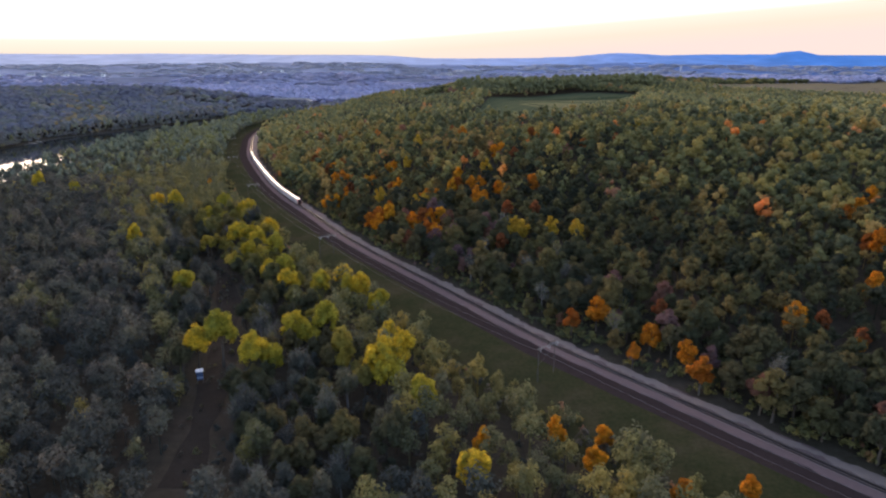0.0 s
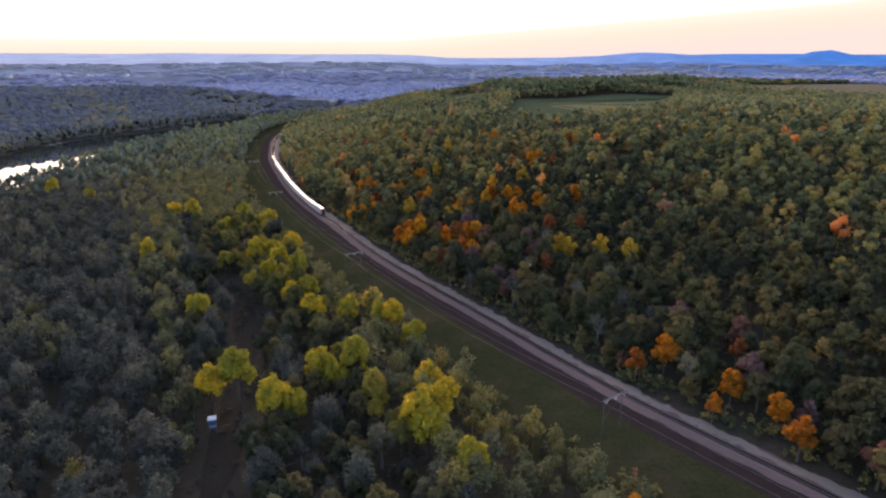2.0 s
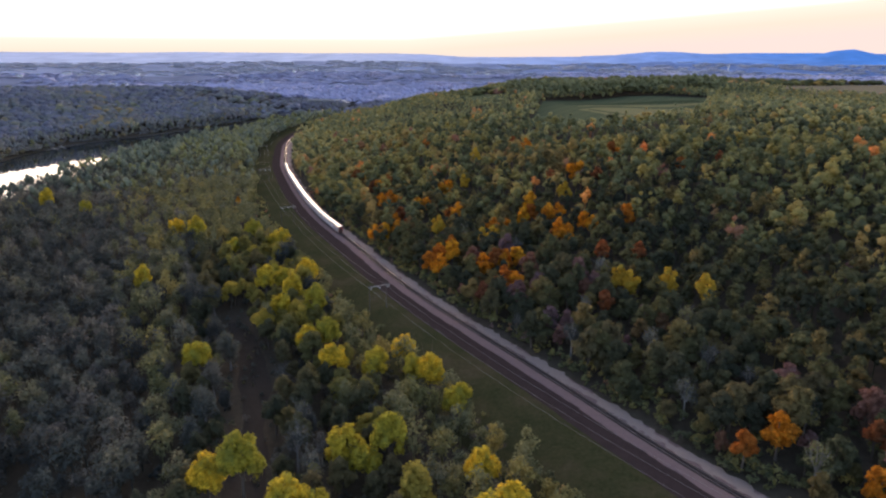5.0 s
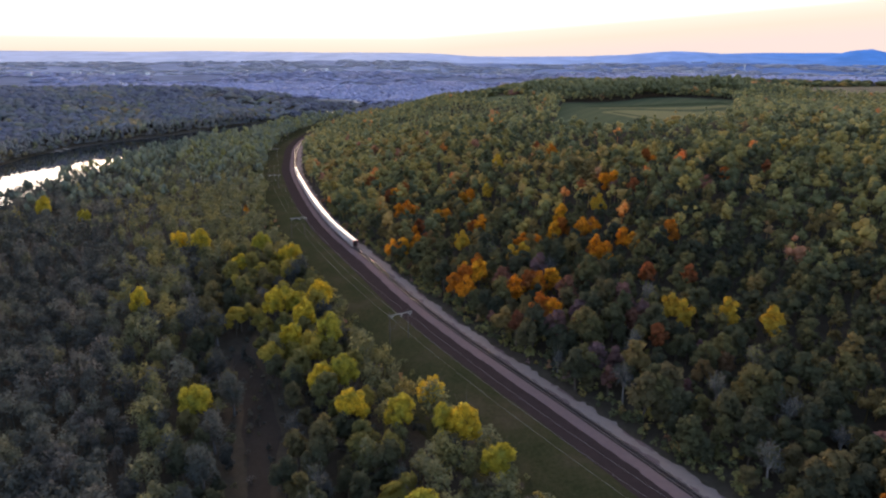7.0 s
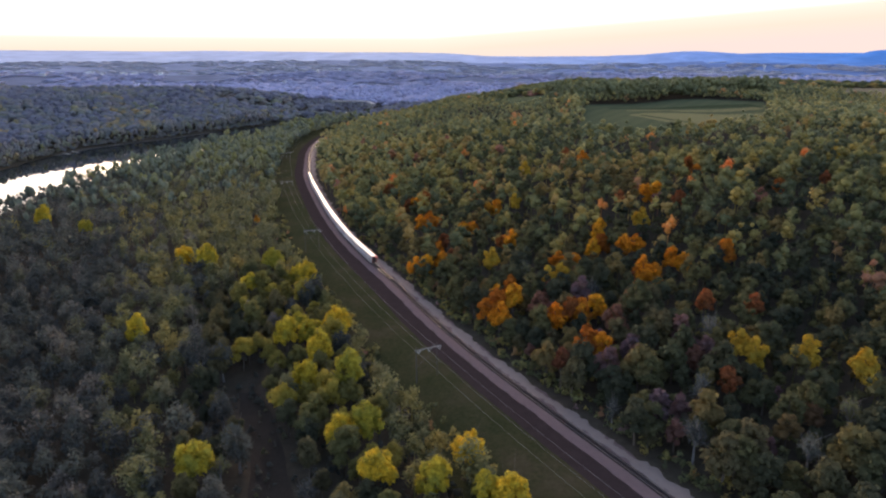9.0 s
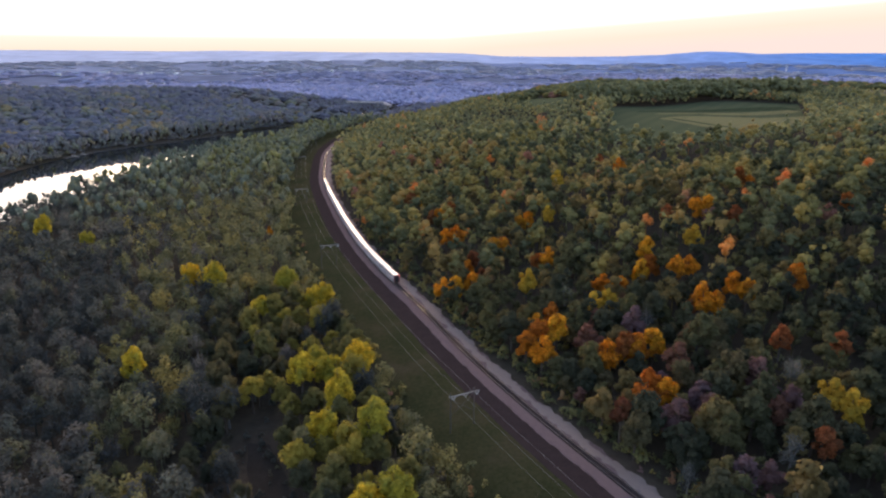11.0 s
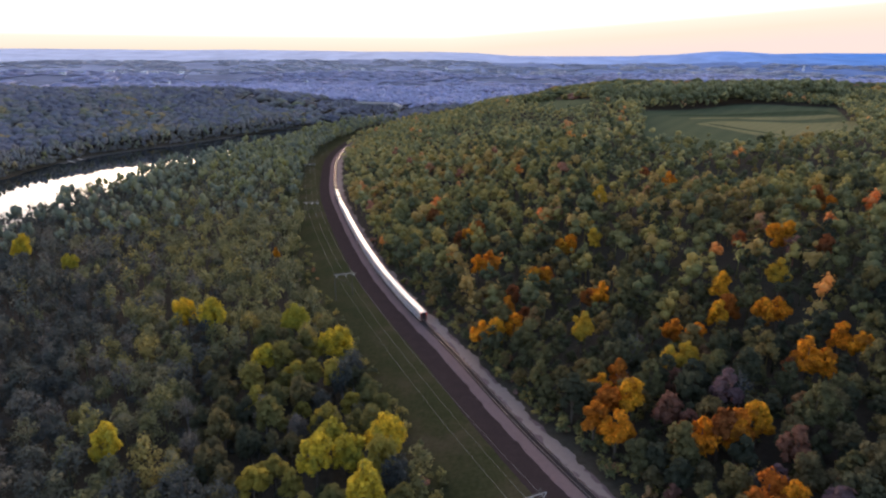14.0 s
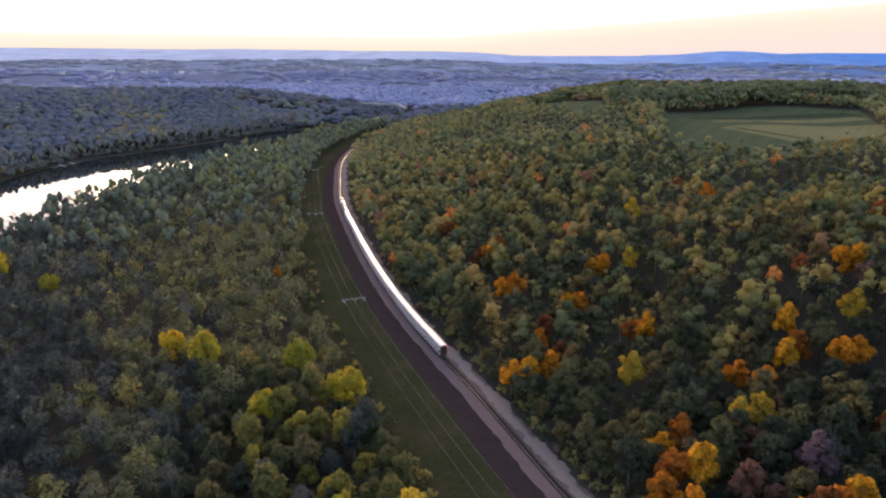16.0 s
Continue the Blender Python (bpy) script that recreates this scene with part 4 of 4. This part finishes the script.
def passenger_car(label, tall=4.75, rows=2, tail=False):
    car = new("passenger_car")
    w = 1.55
    body = [(-w, 0.75), (w, 0.75), (w, tall - 0.75), (-w, tall - 0.75)]
    part("body", extruded(body, -12.7, 12.7), silver, car)
    roof = [(w, tall - 0.75), (w * 0.94, tall - 0.38), (w * 0.72, tall - 0.12), (w * 0.3, tall), (-w * 0.3, tall), (-w * 0.72, tall - 0.12), (-w * 0.94, tall - 0.38), (-w, tall - 0.75)]
    part("roof", extruded(roof, -12.7, 12.7), roof_steel, car, "bright stainless roof")
    for k in range(5):
        bm = bmesh.new()
        box(bm, -0.5, -10 + k * 5, tall - 0.02, 0.5, -8.6 + k * 5, tall + 0.12, 0.03)
        part("roof_vent", bm, roof_steel, car)
    for s in (-1, 1):
        bm = bmesh.new()
        box(bm, s * w, -12.6, 1.95, s * (w + 0.012), 12.6, 2.2)
        part("stripe", bm, stripe_blue, car, "blue stripe")
        bm = bmesh.new()
        box(bm, s * w, -12.6, 1.83, s * (w + 0.012), 12.6, 1.93)
        part("stripe", bm, stripe_red, car, "red stripe")
        levels = ((tall - 1.55, 0.62, 13), (1.15, 0.6, 7)) if rows == 2 else ()
        for z, h, n in levels:
            first = None
            for k in range(n):
                y = -11 + 22 * k / (n - 1)
                if first is None:
                    bm = bmesh.new()
                    box(bm, s * w, y - 0.62, z, s * (w + 0.02), y + 0.62, z + h, 0.0)
                    first = part("window", bm, dark_glass, car)
                else:
                    o = new("window", first.data)
                    o.parent = car
                    o.location = (0, y + 11, 0)
    for s in (-1, 1):
        bm = bmesh.new()
        box(bm, -0.6, s * 12.7, 1.2, 0.6, s * 13.0, tall - 0.6)
        part("gangway", bm, dark_steel, car)
    bm = bmesh.new()
    box(bm, -1.2, -7.0, 0.35, 1.2, 7.0, 0.76, 0.06)
    part("underframe", bm, dark_steel, car)
    bogie(car, -9.2)
    bogie(car, 9.2)
    if tail:
        bm = bmesh.new()
        box(bm, -1.5, -12.7, 0.8, 1.5, -12.75, tall - 0.5)
        end = part("end_panel", bm, red_lit_end, car, "end wall tinted dark red for the lamp light on it")
        for s in (-1, 1):
            bm = bmesh.new()
            rod(bm, (s * 1.2, -12.72, tall - 0.85), (s * 1.2, -12.86, tall - 0.85), 0.1, 0.1, 10)
            part("marker_lamp", bm, red_lamp, end, "glowing red marker lamp")
    return tagged(car, label, "railway car", "cars of the train")


def locomotive():
    loco = new("locomotive")
    w = 1.5
    prof = [(-w, 0.9), (w, 0.9), (w, 3.6), (w * 0.75, 4.25), (-w * 0.75, 4.25), (-w, 3.6)]
    part("body", extruded(prof, -10.2, 7.2), loco_blue, loco)
    bm = bmesh.new()
    side = [(7.2, 0.9), (10.3, 0.9), (10.3, 2.2), (9.2, 3.3), (8.2, 4.2), (7.2, 4.25)]
    a = [bm.verts.new((-w * 0.96, y, z)) for y, z in side]
    b = [bm.verts.new((w * 0.96, y, z)) for y, z in side]
    for i in range(6):
        bm.faces.new((a[i], a[(i + 1) % 6], b[(i + 1) % 6], b[i]))
    bm.faces.new(a)
    bm.faces.new(b[::-1])
    bmesh.ops.recalc_face_normals(bm, faces=bm.faces)
    cab = part("cab", bm, silver, loco, "silver cab with sloping nose")
    bm = bmesh.new()
    box(bm, -1.1, 8.35, 3.35, 1.1, 9.05, 4.0)
    part("windscreen", bm, dark_glass, cab)
    for y in (-8.2, -5.2, -1.5, 2.5):
        bm = bmesh.new()
        box(bm, -0.85, y - 0.9, 4.22, 0.85, y + 0.9, 4.48, 0.06)
        part("roof_hatch", bm, roof_steel if y < -4 else dark_steel, loco)
    for s in (-1, 1):
        bm = bmesh.new()
        box(bm, s * w, -10, 1.5, s * (w + 0.015), 7, 2.0)
        part("stripe", bm, silver, loco, "silver stripe")
        for k in range(6):
            bm = bmesh.new()
            box(bm, s * w, -9.6 + k * 1.1, 2.5, s * (w + 0.03), -8.7 + k * 1.1, 3.4)
            part("grille", bm, dark_steel, loco)
    bm = bmesh.new()
    box(bm, -1.2, -4.0, 0.3, 1.2, 4.0, 0.92, 0.08)
    part("fuel_tank", bm, dark_steel, loco)
    bogie(loco, -7)
    bogie(loco, 7)
    return tagged(loco, "blue-grey diesel locomotive pulling the train", "locomotive", "locomotives of the train")


def on_line(y, length):
    """The pose of a vehicle whose rear stands at y, and the y of its front."""
    a, d = along(y)
    b, d2 = along(y + length * d.y)
    yaw = math.degrees(math.atan2(-(b.x - a.x), b.y - a.y))
    c = (a + b) / 2
    return pose(c.x, c.y, 0.82, 0, 0, yaw), b.y


TAIL = 478.0
y = TAIL
tail_car = passenger_car("silver double-deck sleeping car at the rear of the train", tail=True)
m, y = on_line(y, 25.9)
tail_car.matrix_basis = m
mid_car = passenger_car("silver double-deck passenger car with red and blue stripes")
for k in range(7):
    m, y = on_line(y, 25.9)
    if k == 0:
        mid_car.matrix_basis = m
    else:
        copy_thing(mid_car, m)
baggage = passenger_car("lower silver baggage car behind the locomotives", tall=3.9, rows=0)
m, y = on_line(y, 25.9)
baggage.matrix_basis = m
loco = locomotive()
m, y = on_line(y, 21.2)
loco.matrix_basis = m
m, y = on_line(y, 21.2)
copy_thing(loco, m)

# ---- the power line ----
pole_wood = plain("weathered_pole", (0.12, 0.105, 0.095), 0.85, 0, 0.25, 1.2)
pale_wood = plain("pale_weathered_wood", (0.26, 0.245, 0.235), 0.85, 0, 0.2, 1.0)
wire_mat = plain("wire_aluminium", (0.24, 0.23, 0.22), 0.6, 0.2, 0.1)
insulator_mat = plain("insulator", (0.5, 0.5, 0.5), 0.3)


def pylon():
    """A wooden H-frame: two legs, a crossarm, braces and three insulators."""
    p = new("power_pole")
    for x in (-4.6, 3.6):
        bm = bmesh.new()
        rod(bm, (x, 0, -2.5), (x, 0, 13.6), 0.16, 0.11, 9)
        part("leg", bm, pole_wood, p)
    for a, b in (((-4.6, 0.15, 5.5), (3.6, 0.15, 11.4)), ((3.6, -0.15, 5.5), (-4.6, -0.15, 11.4)), ((3.6, 0.15, 13.4), (1.2, 0.15, 12.3))):
        bm = bmesh.new()
        rod(bm, a, b, 0.05, 0.05, 6)
        part("brace", bm, pole_wood, p)
    bm = bmesh.new()
    box(bm, -5.2, -0.13, 11.95, 5.2, 0.13, 12.25, 0.03)
    part("crossarm", bm, pale_wood, p, "pale weathered crossarm")
    for x in (-3.6, 0.6, 4.6):
        for s in (-1, 1):
            bm = bmesh.new()
            rod(bm, (x + s * 0.7, 0, 11.9), (x, 0, 10.75), 0.09, 0.07, 6)
            part("insulator", bm, insulator_mat, p)
    return tagged(p, "weathered wooden H-frame power pole in the grass beside the railway", "power pole", "power poles along the line")


def pole_place(y, off=-23.5):
    p, d = along(y)
    q = p + Vector((d.y, -d.x, 0)) * off
    return q, math.degrees(math.atan2(-d.x, d.y))


POLES = (40, 221, 366, 517, 661, 815, 965)
first = pylon()
tops = []
for i, y in enumerate(POLES):
    q, yaw = pole_place(y, -20 if y < 300 else -23.5)
    m = pose(q.x, q.y, float(np.minimum(ground(q.x, q.y), -0.5)), 0, 0, yaw)
    ob = first if i == 0 else copy_thing(first, m)
    ob.matrix_basis = m
    tops.append(m)
for a, b in zip(tops, tops[1:]):
    for x in (-3.6, 0.6, 4.6):
        p, q = a @ Vector((x, 0, 10.75)), b @ Vector((x, 0, 10.75))
        cu = bpy.data.curves.new("wire", "CURVE")
        cu.dimensions, cu.bevel_depth, cu.bevel_resolution = "3D", 0.025, 1
        sp = cu.splines.new("POLY")
        sp.points.add(16)
        for k in range(17):
            u = k / 16
            v = p.lerp(q, u)
            sp.points[k].co = (v.x, v.y, v.z - 3.2 * 4 * u * (1 - u), 1)
        cu.materials.append(wire_mat)
        tagged(new("wire", cu), "thin aluminium power line sagging between the poles", "wire", "wires of the power line")


# ---- the bridge down the river ----
concrete = plain("concrete", (0.42, 0.40, 0.40), 0.85, 0, 0.2, 0.3)
bridge = new("road_bridge")
bridge.matrix_basis = pose(0, 0, 2.6)
BR = [Vector((-405, 1590, 6.5)), Vector((-322, 1574, 6.5)), Vector((-296, 1500, 6.5))]
for a, b in zip(BR, BR[1:]):
    d = (b - a).normalized()
    n = Vector((-d.y, d.x, 0)) * 4.5
    bm = bmesh.new()
    vs = [bm.verts.new(v + Vector((0, 0, z))) for z in (-1.2, 0.4) for v in (a - n, b - n, b + n, a + n)]
    for q in ((0, 1, 2, 3), (7, 6, 5, 4), (0, 4, 5, 1), (1, 5, 6, 2), (2, 6, 7, 3), (3, 7, 4, 0)):
        bm.faces.new([vs[i] for i in q])
    bmesh.ops.recalc_face_normals(bm, faces=bm.faces)
    part("deck", bm, concrete, bridge)
    for s in (-1, 1):
        bm = bmesh.new()
        for k in range(13):
            c = a.lerp(b, k / 12) + n * s * 0.96
            box(bm, c.x - 0.3, c.y - 0.3, 6.8, c.x + 0.3, c.y + 0.3, 8.0)
        rod(bm, a + n * s * 0.96 + Vector((0, 0, 1.5)), b + n * s * 0.96 + Vector((0, 0, 1.5)), 0.3, 0.3, 6)
        part("parapet", bm, concrete, bridge, "pale parapet rail")
    for u in (0.15, 0.5, 0.85):
        c = a.lerp(b, u)
        bm = bmesh.new()
        rod(bm, (c.x, c.y, -14), (c.x, c.y, 5.4), 1.2, 1.0, 10)
        part("pier", bm, concrete, bridge)
tagged(bridge, "pale concrete road bridge over the river", "bridge")

# ---- a lit crossing by the line ----
lamp_post_mat = plain("lamp_post", (0.2, 0.2, 0.2), 0.6, 0.5)


def street_lamp(x, y):
    z = float(ground(x, y))
    o = new("street_lamp")
    o.matrix_basis = pose(x, y, z)
    bm = bmesh.new()
    rod(bm, (0, 0, -1), (0, 0, 15), 0.18, 0.1, 8)
    part("post", bm, lamp_post_mat, o)
    bm = bmesh.new()
    rod(bm, (0, 0, 15), (0, -1.6, 15.4), 0.08, 0.06, 6)
    part("arm", bm, lamp_post_mat, o)
    bm = bmesh.new()
    bmesh.ops.create_uvsphere(bm, u_segments=10, v_segments=6, radius=0.28, matrix=Matrix.Translation((0, -1.8, 15.2)) @ Matrix.Diagonal((1, 1, 0.6, 1)))
    part("globe", bm, white_lamp, o, "glowing warm lamp")
    return tagged(o, "street lamp with a warm glow at the far crossing", "street lamp", "lamps at the crossing")


for x, y in ((-300, 1272), (-309, 1276), (-297, 1262)):
    street_lamp(x, y)

# ---- far buildings ----
white_wall = plain("white_wall", (0.78, 0.78, 0.80), 0.7, 0, 0.06, 0.05)
grey_roof = plain("grey_roof", (0.5, 0.52, 0.56), 0.7, 0, 0.1, 0.05)
rf = np.random.default_rng(41)


def building(x, y, length, depth, height, turn):
    o = new("far_building")
    o.matrix_basis = pose(x, y, float(ground(x, y)) + 6, 0, 0, turn)
    bm = bmesh.new()
    box(bm, -length / 2, -depth / 2, -12, length / 2, depth / 2, height)
    part("wall", bm, white_wall, o)
    part("roof", extruded([(-depth / 2 - 0.6, height), (depth / 2 + 0.6, height), (0, height + depth * 0.16)], -length / 2 - 0.6, length / 2 + 0.6), grey_roof, o).rotation_euler = (0, 0, radians(90))
    n = max(2, int(length / 9))
    for k in range(n):
        bm = bmesh.new()
        u = -length / 2 + length * (k + 0.5) / n
        box(bm, u - 1.6, -depth / 2 - 0.05, 1.5, u + 1.6, -depth / 2 + 0.02, 4.5)
        part("window", bm, dark_glass, o)
    return tagged(o, "white low building in the distant hazy town", "building", "buildings of the far town")


# bearings from the start of the flight, in degrees right of north, and distances
for bearing, far, length in ((-31.5, 3420, 60), (-30.6, 3380, 38), (-29.3, 3400, 55), (-28.6, 3420, 42), (-33.2, 3350, 30), (-34.4, 3300, 40), (-26.8, 3480, 30), (-13.4, 3600, 26), (-15.2, 3500, 22), (-17.8, 2900, 22),
                             (-28.4, 2750, 30), (-27.6, 2780, 18), (0.6, 3500, 30), (6.5, 3400, 26), (12.0, 3450, 22), (15.6, 3480, 40), (9.4, 3150, 18), (-6.8, 3650, 24)):
    building(0.92 * far * math.sin(radians(bearing)), 0.92 * far * math.cos(radians(bearing)), length * 0.55, 9, rf.uniform(3, 4.5), rf.uniform(-20, 20))

# the water tower
tower = new("water_tower")
TX, TY = 3550 * math.sin(radians(19.4)), 3550 * math.cos(radians(19.4))
tower.matrix_basis = pose(TX, TY, float(ground(TX, TY)) + 4) @ Matrix.Scale(0.55, 4)
bm = bmesh.new()
bmesh.ops.create_uvsphere(bm, u_segments=20, v_segments=12, radius=9, matrix=Matrix.Translation((0, 0, 38)) @ Matrix.Diagonal((1, 1, 0.72, 1)))
part("tank", bm, white_wall, tower)
for k in range(6):
    bm = bmesh.new()
    a = k * math.pi / 3
    rod(bm, (math.cos(a) * 9, math.sin(a) * 9, -3), (math.cos(a) * 7.5, math.sin(a) * 7.5, 36), 0.6, 0.5, 6)
    part("leg", bm, white_wall, tower)
bm = bmesh.new()
rod(bm, (0, 0, -3), (0, 0, 34), 1.2, 1.2, 8)
part("riser", bm, white_wall, tower)
tagged(tower, "white water tower above the distant blue woods", "water tower")

# ---- the hunting blind in the valley wood ----
blind_blue = plain("blind_blue", (0.07, 0.11, 0.22), 0.7)
blind_band = plain("blind_band", (0.30, 0.38, 0.50), 0.7)
blind = new("hunting_blind")
blind.matrix_basis = pose(-86.5, 209, float(ground(-86.5, 209)), 0, 0, 20)
for x in (-0.95, 0.95):
    for y in (-0.95, 0.95):
        bm = bmesh.new()
        box(bm, x - 0.08, y - 0.08, -0.6, x + 0.08, y + 0.08, 1.7)
        part("leg", bm, lamp_post_mat, blind)
bm = bmesh.new()
box(bm, -1.1, -1.1, 1.6, 1.1, 1.1, 4.6, 0.06)
part("cabin", bm, blind_blue, blind)
for s in (-1, 1):
    bm = bmesh.new()
    box(bm, -1.0, s * 1.1, 2.2, 1.0, s * 1.14, 2.9)
    part("panel", bm, blind_band, blind, "pale blue panel")
bm = bmesh.new()
box(bm, -1.3, -1.3, 4.6, 1.3, 1.3, 4.95, 0.08)
part("roof", bm, white_wall, blind, "white flat roof")
tagged(blind, "small blue hunting blind with a white roof among bare trees", "hunting blind")

# ---- landing stages on the far bank ----
dock_wood = plain("dock_wood", (0.42, 0.38, 0.34), 0.85, 0, 0.2, 0.5)
for y, n in ((893, 14), (908, 10)):
    dock = new("dock")
    dock.matrix_basis = pose(float(far_bank(y)) - 3, y, WATER, 0, 0, -35)
    bm = bmesh.new()
    box(bm, 0, -1.1, 0.5, n * 1.6, 1.1, 0.7)
    part("deck", bm, dock_wood, dock)
    for k in range(4):
        bm = bmesh.new()
        rod(bm, (n * 0.5 * k + 1, 1.0, -3), (n * 0.5 * k + 1, 1.0, 1.3), 0.14, 0.14, 7)
        part("pile", bm, dock_wood, dock)
    tagged(dock, "pale wooden landing stage at the river bank", "dock", "docks on the far bank")
